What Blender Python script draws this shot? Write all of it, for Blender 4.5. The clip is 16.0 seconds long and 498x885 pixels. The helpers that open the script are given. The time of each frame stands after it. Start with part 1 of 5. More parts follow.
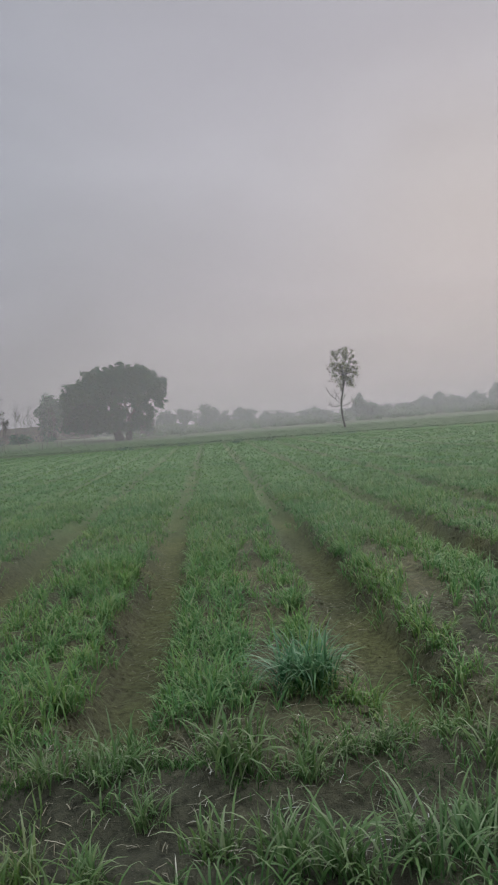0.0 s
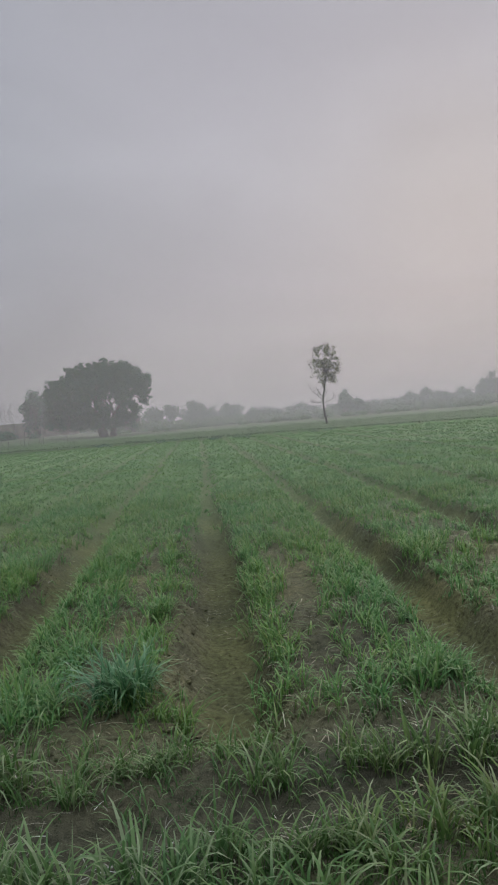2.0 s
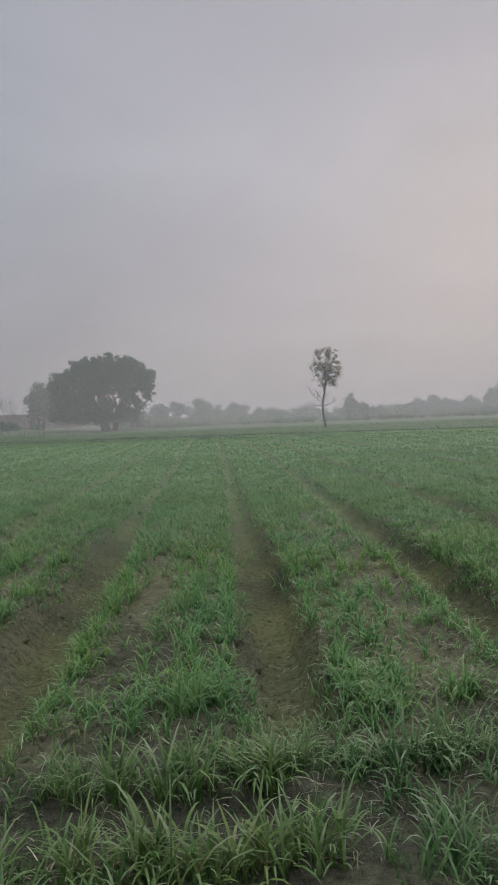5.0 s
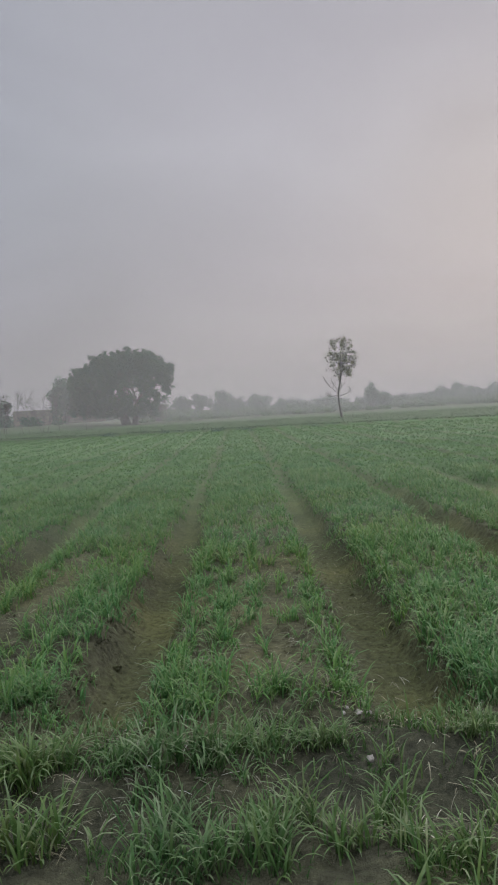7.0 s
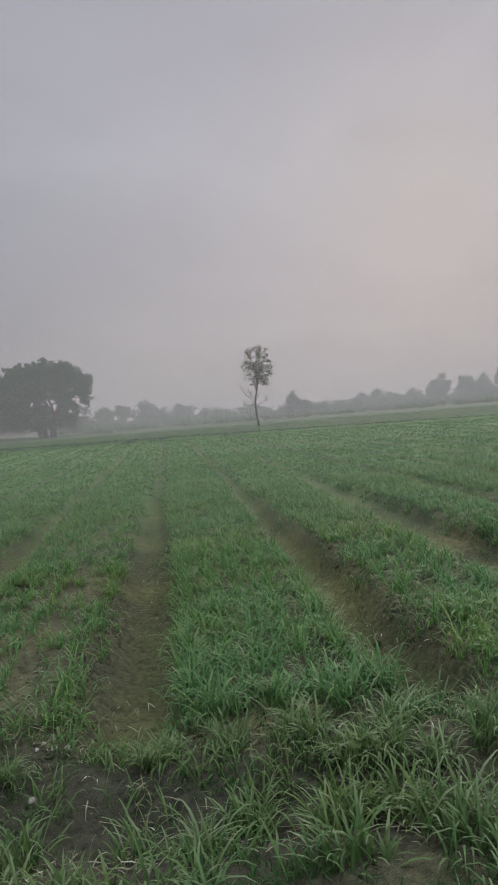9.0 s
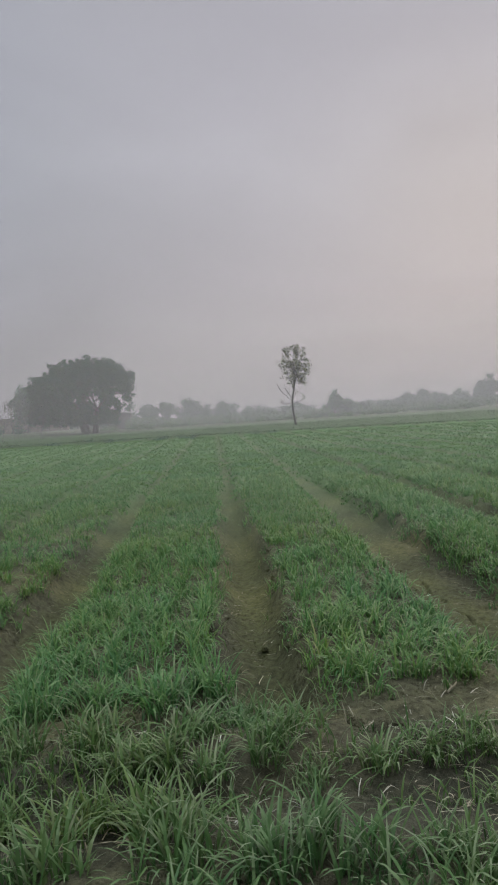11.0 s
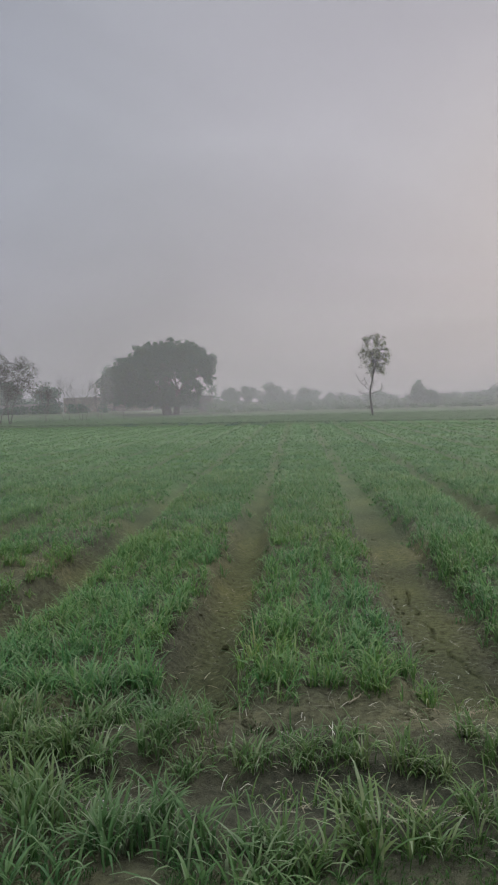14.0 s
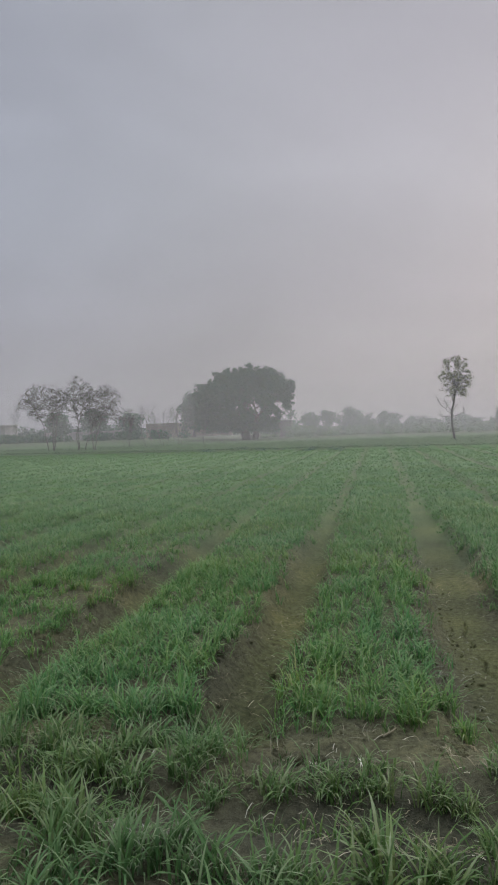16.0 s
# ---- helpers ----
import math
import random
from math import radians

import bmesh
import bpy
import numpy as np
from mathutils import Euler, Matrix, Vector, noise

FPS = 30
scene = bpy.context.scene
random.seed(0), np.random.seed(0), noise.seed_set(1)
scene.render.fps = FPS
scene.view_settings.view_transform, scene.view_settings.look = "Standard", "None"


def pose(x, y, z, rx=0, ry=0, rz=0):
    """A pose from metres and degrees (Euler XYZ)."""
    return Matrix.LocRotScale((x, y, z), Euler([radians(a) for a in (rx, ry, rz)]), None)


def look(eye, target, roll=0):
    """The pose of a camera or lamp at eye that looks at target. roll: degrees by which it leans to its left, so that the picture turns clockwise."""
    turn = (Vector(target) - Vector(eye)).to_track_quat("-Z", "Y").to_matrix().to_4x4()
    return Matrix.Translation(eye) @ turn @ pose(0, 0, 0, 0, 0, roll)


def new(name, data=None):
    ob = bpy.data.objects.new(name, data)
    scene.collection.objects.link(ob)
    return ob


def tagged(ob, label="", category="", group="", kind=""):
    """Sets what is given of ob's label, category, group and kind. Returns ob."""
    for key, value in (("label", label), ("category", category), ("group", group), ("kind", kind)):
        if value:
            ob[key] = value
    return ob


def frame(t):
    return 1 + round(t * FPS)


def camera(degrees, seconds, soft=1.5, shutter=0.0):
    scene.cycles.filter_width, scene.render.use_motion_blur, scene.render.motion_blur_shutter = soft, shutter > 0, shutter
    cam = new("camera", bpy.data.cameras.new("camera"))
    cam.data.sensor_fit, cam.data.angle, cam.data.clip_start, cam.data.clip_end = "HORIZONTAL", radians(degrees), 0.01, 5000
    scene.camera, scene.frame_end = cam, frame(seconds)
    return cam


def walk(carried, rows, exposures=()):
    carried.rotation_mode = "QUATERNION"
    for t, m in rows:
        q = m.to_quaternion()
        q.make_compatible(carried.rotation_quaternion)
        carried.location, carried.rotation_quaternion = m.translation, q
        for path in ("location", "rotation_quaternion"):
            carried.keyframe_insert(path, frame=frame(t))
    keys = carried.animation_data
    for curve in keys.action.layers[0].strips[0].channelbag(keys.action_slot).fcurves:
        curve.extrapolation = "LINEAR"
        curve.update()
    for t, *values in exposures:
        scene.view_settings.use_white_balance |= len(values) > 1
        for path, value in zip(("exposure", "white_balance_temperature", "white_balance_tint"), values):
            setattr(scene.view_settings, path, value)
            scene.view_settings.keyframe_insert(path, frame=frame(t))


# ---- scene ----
cam = camera(38.0, 16.0, soft=2.0)
PATH = [
    (0, (0.975, -0.218, 1.389), (1.083, 1.778, 1.327), -4.5),
    (0.5, (1.194, -0.235, 1.389), (1.232, 1.764, 1.344), -4.4),
    (1, (1.405, -0.227, 1.374), (1.48, 1.771, 1.308), -5.2),
    (1.5, (1.637, -0.204, 1.378), (1.777, 1.79, 1.3), -4.9),
    (2, (1.837, -0.178, 1.389), (1.969, 1.817, 1.313), -4.6),
    (2.5, (2.09, -0.232, 1.416), (2.172, 1.765, 1.356), -4.1),
    (3, (2.266, -0.193, 1.42), (2.33, 1.804, 1.332), -3.3),
    (3.5, (2.436, -0.146, 1.387), (2.602, 1.846, 1.308), -0.9),
    (3.7, (2.505, -0.142, 1.398), (2.706, 1.846, 1.304), -0.9),
    (5.8, (3.37, -0.162, 1.381), (3.429, 1.836, 1.316), -2.9),
    (6, (3.492, -0.174, 1.376), (3.552, 1.824, 1.311), -2.9),
    (6.5, (3.761, -0.215, 1.418), (3.822, 1.781, 1.309), -3.3),
    (7, (4.004, -0.237, 1.404), (4.033, 1.76, 1.308), -3.3),
    (7.5, (4.268, -0.223, 1.406), (4.277, 1.772, 1.266), -4.5),
    (8, (4.529, -0.163, 1.363), (4.672, 1.829, 1.243), -3.3),
    (8.5, (4.817, -0.176, 1.392), (5.032, 1.808, 1.263), -3.9),
    (9, (5.05, -0.203, 1.389), (5.275, 1.782, 1.305), -4.4),
    (9.2, (5.161, -0.219, 1.382), (5.352, 1.771, 1.338), -4.6),
    (11.3, (6.165, -0.233, 1.34), (6.217, 1.765, 1.251), -3.3),
    (11.5, (6.221, -0.281, 1.352), (6.221, 1.717, 1.26), -3.2),
    (12, (6.368, -0.385, 1.425), (6.318, 1.613, 1.352), -1.5),
    (12.5, (6.504, -0.449, 1.456), (6.518, 1.548, 1.354), -0.4),
    (13, (6.648, -0.436, 1.457), (6.662, 1.559, 1.314), 0.1),
    (13.5, (6.734, -0.439, 1.474), (6.729, 1.555, 1.329), 0.5),
    (14, (6.824, -0.515, 1.503), (6.688, 1.478, 1.391), -1.5),
    (14.5, (6.92, -0.633, 1.556), (6.488, 1.319, 1.5), -2.1),
    (15, (6.995, -0.612, 1.546), (6.507, 1.328, 1.518), -3.5),
    (15.5, (7.032, -0.592, 1.54), (6.587, 1.358, 1.565), -2.7),
    (16, (7.068, -0.578, 1.539), (6.713, 1.39, 1.501), -2.0),
]
walk(cam, [(t, look(eye, target, roll)) for t, eye, target, roll in PATH], [(0, 0.0), (8, 0.0), (9, -0.05), (9.2, -0.05), (11.3, 0.0), (12.5, 0.0), (13.5, -0.02), (14, -0.02), (14.5, 0.05), (16, 0.05)])

# ---------------------------------------------------------------- world and sun
SUN_AZ, SUN_EL = radians(22), radians(17)      # to the right of the rows, low behind the haze
SUN_DIR = Vector((math.sin(SUN_AZ) * math.cos(SUN_EL), math.cos(SUN_AZ) * math.cos(SUN_EL), math.sin(SUN_EL)))

world = bpy.data.worlds.new("overcast_dawn")
scene.world = world
world.use_nodes = True
wn, wl = world.node_tree.nodes, world.node_tree.links
wn.clear()


def wnode(kind, **values):
    n = wn.new(kind)
    for key, value in values.items():
        n.inputs[key].default_value = value
    return n


sky = wn.new("ShaderNodeTexSky")
sky.sky_type, sky.sun_disc = "NISHITA", False
sky.sun_elevation, sky.sun_rotation = SUN_EL, SUN_AZ
sky.dust_density, sky.air_density = 4.0, 1.5
coords = wn.new("ShaderNodeTexCoord")
split = wn.new("ShaderNodeSeparateXYZ")
wl.new(coords.outputs["Generated"], split.inputs[0])
# the cloud deck: grey at the horizon, a paler band, then blue-grey; zenith boosted below
deck = wn.new("ShaderNodeValToRGB")
deck.color_ramp.interpolation = "B_SPLINE"
stops = [(0.0, (0.322, 0.304, 0.328)), (0.05, (0.322, 0.306, 0.331)), (0.16, (0.366, 0.360, 0.403)), (0.28, (0.388, 0.400, 0.450)),
         (0.40, (0.378, 0.388, 0.444)), (0.55, (0.372, 0.383, 0.441)), (1.0, (0.38, 0.385, 0.40))]
for n, (at, colour) in enumerate(stops):
    e = deck.color_ramp.elements[n] if n < 2 else deck.color_ramp.elements.new(at)
    e.position, e.color = at, (*colour, 1)
wl.new(split.outputs["Z"], deck.inputs[0])
# soft uneven cloud
stretch = wn.new("ShaderNodeMapping")
stretch.inputs["Scale"].default_value = (1.0, 1.0, 2.4)
stretch.inputs["Location"].default_value = (0.7, 0.0, 0.35)
wl.new(coords.outputs["Generated"], stretch.inputs[0])
cloud = wnode("ShaderNodeTexNoise", Scale=2.3, Detail=5.0, Roughness=0.5, Distortion=0.7)
wl.new(stretch.outputs[0], cloud.inputs["Vector"])
cloud_range = wnode("ShaderNodeMapRange", **{"From Min": 0.3, "From Max": 0.7, "To Min": 0.885, "To Max": 1.115})
wl.new(cloud.outputs[0], cloud_range.inputs["Value"])
deck_lit = wn.new("ShaderNodeVectorMath")
deck_lit.operation = "SCALE"
wl.new(deck.outputs[0], deck_lit.inputs[0])
wl.new(cloud_range.outputs[0], deck_lit.inputs["Scale"])
# thicker, bluer cloud on the side away from the sun
away_side = wnode("ShaderNodeMapRange", **{"From Min": -0.58, "From Max": 0.02})
away_side.interpolation_type = "SMOOTHSTEP"
wl.new(split.outputs["X"], away_side.inputs["Value"])
tint = wn.new("ShaderNodeMix")
tint.data_type = "RGBA"
tint.inputs["A"].default_value, tint.inputs["B"].default_value = (0.880, 0.917, 0.975, 1), (1.02, 1.0, 0.985, 1)
wl.new(away_side.outputs[0], tint.inputs["Factor"])
deck_tinted = wn.new("ShaderNodeVectorMath")
deck_tinted.operation = "MULTIPLY"
wl.new(deck_lit.outputs[0], deck_tinted.inputs[0])
wl.new(tint.outputs["Result"], deck_tinted.inputs[1])
# unseen sky above the view brightened up to 13.6 times to light the ground
zenith_fill = wnode("ShaderNodeMapRange", **{"From Min": 0.57, "From Max": 0.95, "To Min": 1.0, "To Max": 13.6})
zenith_fill.interpolation_type = "SMOOTHSTEP"
wl.new(split.outputs["Z"], zenith_fill.inputs["Value"])
deck_filled = wn.new("ShaderNodeVectorMath")
deck_filled.operation = "SCALE"
wl.new(deck_tinted.outputs[0], deck_filled.inputs[0])
wl.new(zenith_fill.outputs[0], deck_filled.inputs["Scale"])
# glow of the veiled sun
towards = wn.new("ShaderNodeVectorMath")
towards.operation = "DOT_PRODUCT"
towards.inputs[1].default_value = SUN_DIR
wl.new(coords.outputs["Generated"], towards.inputs[0])
near_sun = wnode("ShaderNodeMapRange", **{"From Min": 0.80, "From Max": 1.0})
near_sun.interpolation_type = "SMOOTHSTEP"
wl.new(towards.outputs["Value"], near_sun.inputs["Value"])
glow = wn.new("ShaderNodeVectorMath")
glow.operation = "SCALE"
glow.inputs[0].default_value = (0.064, 0.054, 0.072)
wl.new(near_sun.outputs[0], glow.inputs["Scale"])
total = wn.new("ShaderNodeVectorMath")
total.operation = "ADD"
wl.new(deck_filled.outputs[0], total.inputs[0])
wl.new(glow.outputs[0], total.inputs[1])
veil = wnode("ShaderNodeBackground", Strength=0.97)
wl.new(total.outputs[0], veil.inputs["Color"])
clear_sky = wnode("ShaderNodeBackground", Strength=0.10)
wl.new(sky.outputs[0], clear_sky.inputs["Color"])
both = wnode("ShaderNodeMixShader", Fac=0.98)
wl.new(clear_sky.outputs[0], both.inputs[1])
wl.new(veil.outputs[0], both.inputs[2])
out = wn.new("ShaderNodeOutputWorld")
wl.new(both.outputs[0], out.inputs["Surface"])

sun = new("sun", bpy.data.lights.new("sun", "SUN"))
sun.data.energy, sun.data.angle, sun.data.color = 1.5, radians(14), (1.0, 0.92, 0.84)
sun.matrix_world = look(SUN_DIR * 60, (0, 0, 0))

# ---------------------------------------------------------------- noise and the lie of the land
SPACING, FIRST = 1.450, 0.43                 # furrows: distance, and the x of one of them
FIELD_FRONT = 2.95                           # where the furrows end at the headland


def lattice(ix, iy, seed):
    h = (ix * 374761393 + iy * 668265263 + seed * 1442695041) & 0xFFFFFFFF
    h = ((h ^ (h >> 13)) * 1274126177) & 0xFFFFFFFF
    return ((h ^ (h >> 16)) & 0xFFFF) / 65535.0


def value_noise(x, y, size, seed=0):
    """Smooth noise from 0 to 1 with patches of the given size in metres."""
    x, y = np.asarray(x, float) / size, np.asarray(y, float) / size
    ix, iy = np.floor(x).astype(np.int64), np.floor(y).astype(np.int64)
    fx, fy = x - ix, y - iy
    fx, fy = fx * fx * (3 - 2 * fx), fy * fy * (3 - 2 * fy)
    a, b = lattice(ix, iy, seed), lattice(ix + 1, iy, seed)
    c, d = lattice(ix, iy + 1, seed), lattice(ix + 1, iy + 1, seed)
    return (a * (1 - fx) + b * fx) * (1 - fy) + (c * (1 - fx) + d * fx) * fy


def smooth(v, low, high):
    v = np.clip((np.asarray(v, float) - low) / (high - low), 0, 1)
    return v * v * (3 - 2 * v)


def field_end(x):
    """The line of the far field bund, which runs aslant to the rows."""
    x = np.asarray(x, float)
    return 46.6 - 0.28 * np.clip(x - 4, -60, 6) - 0.40 * np.clip(x - 10, 0, 40)


def furrow_wander(x, y):
    return (value_noise(x * 0.05, y, 3.1, 5) - 0.5) * 0.10


def from_furrow(x, y):
    """The signed distance from the nearest furrow's middle, and that furrow's number."""
    u = (np.asarray(x, float) + furrow_wander(x, y) - FIRST) / SPACING
    k = np.round(u)
    return (u - k) * SPACING, k


CRACK = [(7.70, 5.9), (7.73, 5.6), (7.68, 5.35), (7.73, 5.1), (7.69, 4.9), (7.76, 4.7), (7.73, 4.52), (7.80, 4.36), (7.77, 4.18), (7.84, 4.0), (7.82, 3.88), (7.88, 3.76), (7.85, 3.64), (7.90, 3.53), (7.85, 3.42), (7.89, 3.30), (7.87, 3.22), (7.93, 3.12)]
CRACK_BRANCH = [(7.88, 3.76), (7.96, 3.79), (8.02, 3.72)]
CRACK_FORK = [(7.89, 3.30), (7.79, 3.22), (7.68, 3.24), (7.58, 3.16)]


def height(x, y):
    x, y = np.asarray(x, float), np.asarray(y, float)
    d, k = from_furrow(x, y)
    half = 0.275 + 0.06 * (lattice(k.astype(np.int64), 3 + 0 * k.astype(np.int64), 2) - 0.5) + np.where(k == 5, 0.11, 0.0)
    middle = np.where(k == 5, 0.095, np.where(k == 4, 0.03, 0.0))       # the broad furrow lies a little to one side
    half = half * (1 - 0.30 * smooth(y, 6, 12))
    off = d - middle
    gentle = 1 - smooth(-off, np.where(k == 5, 0.20, 0.05), half + 0.05)
    steep = 1 - smooth(off, half - 0.16, half + 0.03)     # the bank on the sunward side is cut steeply
    trough = np.where(off < 0, gentle, steep)
    inside = smooth(y + 0.25 * (value_noise(x, y, 0.5, 8) - 0.5), FIELD_FRONT - 0.15, FIELD_FRONT + 0.30)
    inside = inside * (1 - smooth(y - field_end(x), -1.6, -0.8))
    z = inside * (0.03 - 0.20 * (1 - 0.60 * smooth(y, 5, 13)) * trough)
    # a narrow wheel groove along one furrow, with two sunken holes
    z -= 0.045 * np.exp(-(((d - 0.05 - 0.05 * (value_noise(x * 0, y, 0.6, 17) - 0.5)) / 0.028) ** 2)) * (k == 4) * inside * smooth(value_noise(x * 0, y, 0.35, 18), 0.25, 0.6)
    for hx, hy in ((6.36, 3.22), (6.34, 4.26), (1.66, 3.14)):
        z -= 0.07 * np.exp(-(((x - hx) / 0.055) ** 2 + ((y - hy) / 0.05) ** 2))
    # shrinkage cracks in the dried mud of the broad furrow
    for line in (CRACK, CRACK_BRANCH, CRACK_FORK):
        for (ax, ay), (bx, by) in zip(line, line[1:]):
            s = np.clip(((x - ax) * (bx - ax) + (y - ay) * (by - ay)) / ((bx - ax) ** 2 + (by - ay) ** 2), 0, 1)
            gap = np.hypot(x - ax - s * (bx - ax), y - ay - s * (by - ay))
            broken = smooth(value_noise(x, y, 0.16, 61), 0.22, 0.5)
            z = np.where(gap < 0.04, z - 0.05 * broken * np.exp(-((gap / 0.009) ** 2)), z)
    # headland: a low cross ridge, a damp channel, and the grassy verge
    z += 0.035 * np.exp(-(((y - 2.56) / 0.16) ** 2)) * (1 - inside)
    z += -0.055 * np.exp(-(((y - 2.24) / 0.14) ** 2))
    z += 0.03 * (1 - smooth(y, 1.4, 2.1))
    # far bund
    z += 0.15 * np.exp(-(((y - field_end(x)) / 0.45) ** 2))
    # the land rises a little beyond, towards the bare trees
    z += 0.45 * smooth(y, 84, 104) * (1 - smooth(x, -22, -10))
    # tilth: clods and crumbs
    near = 1 - smooth(y, 14, 30)
    lumps = np.clip(value_noise(x, y, 0.15, 16) - 0.55, 0, 1) * 0.06
    rough = lumps + 0.030 * (value_noise(x, y, 0.42, 11) - 0.5) + 0.028 * (value_noise(x, y, 0.17, 12) - 0.5) + 0.024 * (value_noise(x, y, 0.085, 13) - 0.5)
    crumb = np.clip(value_noise(x, y, 0.11, 14) - 0.62, 0, 1) * 0.10 * np.exp(-(((np.abs(d) - 0.30) / 0.14) ** 2)) * inside
    return z + near * (rough * (np.where(k == 5, 0.10, 0.55) + 0.6 * (1 - trough * inside)) + crumb)


# ---------------------------------------------------------------- materials
def material(name):
    m = bpy.data.materials.new(name)
    m.use_nodes = True
    nodes, links = m.node_tree.nodes, m.node_tree.links
    return m, nodes, links, nodes["Principled BSDF"]


def noise_node(nodes, links, scale, detail=4.0, rough=0.55, vector=None):
    n = nodes.new("ShaderNodeTexNoise")
    n.inputs["Scale"].default_value, n.inputs["Detail"].default_value, n.inputs["Roughness"].default_value = scale, detail, rough
    if vector is not None:
        links.new(vector, n.inputs["Vector"])
    return n


def ramp_node(nodes, links, source, stops):
    r = nodes.new("ShaderNodeValToRGB")
    for n, (at, colour) in enumerate(stops):
        e = r.color_ramp.elements[n] if n < 2 else r.color_ramp.elements.new(at)
        e.position, e.color = at, (*colour, 1)
    links.new(source, r.inputs[0])
    return r


def mix_node(nodes, links, fac, a, b, mode="MIX"):
    n = nodes.new("ShaderNodeMix")
    n.data_type, n.blend_type = "RGBA", mode
    for socket, value in ((n.inputs["Factor"], fac), (n.inputs["A"], a), (n.inputs["B"], b)):
        if isinstance(value, bpy.types.NodeSocket):
            links.new(value, socket)
        else:
            socket.default_value = value
    return n.outputs["Result"]


def bump_node(nodes, links, bsdf, source, strength, distance):
    b = nodes.new("ShaderNodeBump")
    b.inputs["Strength"].default_value, b.inputs["Distance"].default_value = strength, distance
    links.new(source, b.inputs["Height"])
    links.new(b.outputs[0], bsdf.inputs["Normal"])
    return b


def soil_material():
    m, nodes, links, bsdf = material("loam_soil")
    place = nodes.new("ShaderNodeNewGeometry").outputs["Position"]
    broad = noise_node(nodes, links, 0.9, 3, 0.5, place)
    fine = noise_node(nodes, links, 24.0, 6, 0.65, place)
    grit = noise_node(nodes, links, 140.0, 3, 0.6, place)
    dry = ramp_node(nodes, links, broad.outputs[0], [(0.30, (0.043, 0.046, 0.030)), (0.52, (0.064, 0.067, 0.040)), (0.74, (0.096, 0.095, 0.050))])
    speck = ramp_node(nodes, links, fine.outputs[0], [(0.30, (0.42, 0.42, 0.42)), (0.50, (0.92, 0.92, 0.90)), (0.72, (1.35, 1.32, 1.25))])
    soil = mix_node(nodes, links, 1.0, dry.outputs[0], speck.outputs[0], "MULTIPLY")
    # chaff and pale crumbs
    chaff = ramp_node(nodes, links, grit.outputs[0], [(0.66, (0, 0, 0)), (0.74, (1, 1, 1))])
    soil = mix_node(nodes, links, chaff.outputs[0], soil, (0.22, 0.19, 0.13, 1))
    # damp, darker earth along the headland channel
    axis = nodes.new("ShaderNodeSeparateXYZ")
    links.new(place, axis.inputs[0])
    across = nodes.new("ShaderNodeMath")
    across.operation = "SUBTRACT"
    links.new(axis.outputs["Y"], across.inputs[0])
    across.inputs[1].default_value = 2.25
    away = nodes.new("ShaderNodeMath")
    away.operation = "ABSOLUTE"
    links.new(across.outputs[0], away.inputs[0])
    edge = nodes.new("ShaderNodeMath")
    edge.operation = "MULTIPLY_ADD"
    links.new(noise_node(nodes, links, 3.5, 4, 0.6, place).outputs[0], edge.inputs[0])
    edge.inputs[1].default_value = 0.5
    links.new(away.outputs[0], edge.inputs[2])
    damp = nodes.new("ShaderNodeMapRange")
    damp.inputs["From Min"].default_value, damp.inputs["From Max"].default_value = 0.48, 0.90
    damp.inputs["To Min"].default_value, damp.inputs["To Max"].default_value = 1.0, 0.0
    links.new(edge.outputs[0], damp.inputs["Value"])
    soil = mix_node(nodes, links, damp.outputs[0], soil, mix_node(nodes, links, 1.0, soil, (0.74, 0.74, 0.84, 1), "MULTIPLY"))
    # furrow floors: olive algae film and little growth, with the trough's shade painted in
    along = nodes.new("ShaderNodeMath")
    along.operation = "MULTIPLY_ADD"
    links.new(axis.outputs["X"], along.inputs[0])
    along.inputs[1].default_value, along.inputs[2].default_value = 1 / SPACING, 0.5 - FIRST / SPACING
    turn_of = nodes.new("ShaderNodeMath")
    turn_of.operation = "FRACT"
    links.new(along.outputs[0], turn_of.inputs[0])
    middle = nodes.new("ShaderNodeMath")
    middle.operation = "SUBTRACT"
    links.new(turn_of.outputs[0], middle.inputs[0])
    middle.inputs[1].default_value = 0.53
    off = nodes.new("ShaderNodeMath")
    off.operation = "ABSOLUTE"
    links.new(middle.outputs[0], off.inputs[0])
    algae_shade_edge = nodes.new("ShaderNodeMath")
    algae_shade_edge.operation = "MULTIPLY_ADD"
    links.new(noise_node(nodes, links, 2.6, 4, 0.6, place).outputs[0], algae_shade_edge.inputs[0])
    algae_shade_edge.inputs[1].default_value = 0.16
    links.new(off.outputs[0], algae_shade_edge.inputs[2])
    algae_shade = nodes.new("ShaderNodeMapRange")
    algae_shade.interpolation_type = "SMOOTHSTEP"
    algae_shade.inputs["From Min"].default_value, algae_shade.inputs["From Max"].default_value = 0.14, 0.27
    algae_shade.inputs["To Min"].default_value, algae_shade.inputs["To Max"].default_value = 1.0, 0.0
    links.new(algae_shade_edge.outputs[0], algae_shade.inputs["Value"])
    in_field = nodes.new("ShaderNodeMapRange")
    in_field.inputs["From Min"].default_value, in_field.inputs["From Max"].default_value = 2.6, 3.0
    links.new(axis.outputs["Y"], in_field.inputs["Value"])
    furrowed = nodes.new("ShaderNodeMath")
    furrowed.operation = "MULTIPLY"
    links.new(algae_shade.outputs[0], furrowed.inputs[0])
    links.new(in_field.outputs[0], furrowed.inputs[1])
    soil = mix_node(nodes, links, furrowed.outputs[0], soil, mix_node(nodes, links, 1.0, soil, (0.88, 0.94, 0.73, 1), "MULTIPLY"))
    # seedlings too small to tell apart cover the soil further up the beds, less so in the furrows
    cover = nodes.new("ShaderNodeMapRange")
    cover.interpolation_type = "SMOOTHSTEP"
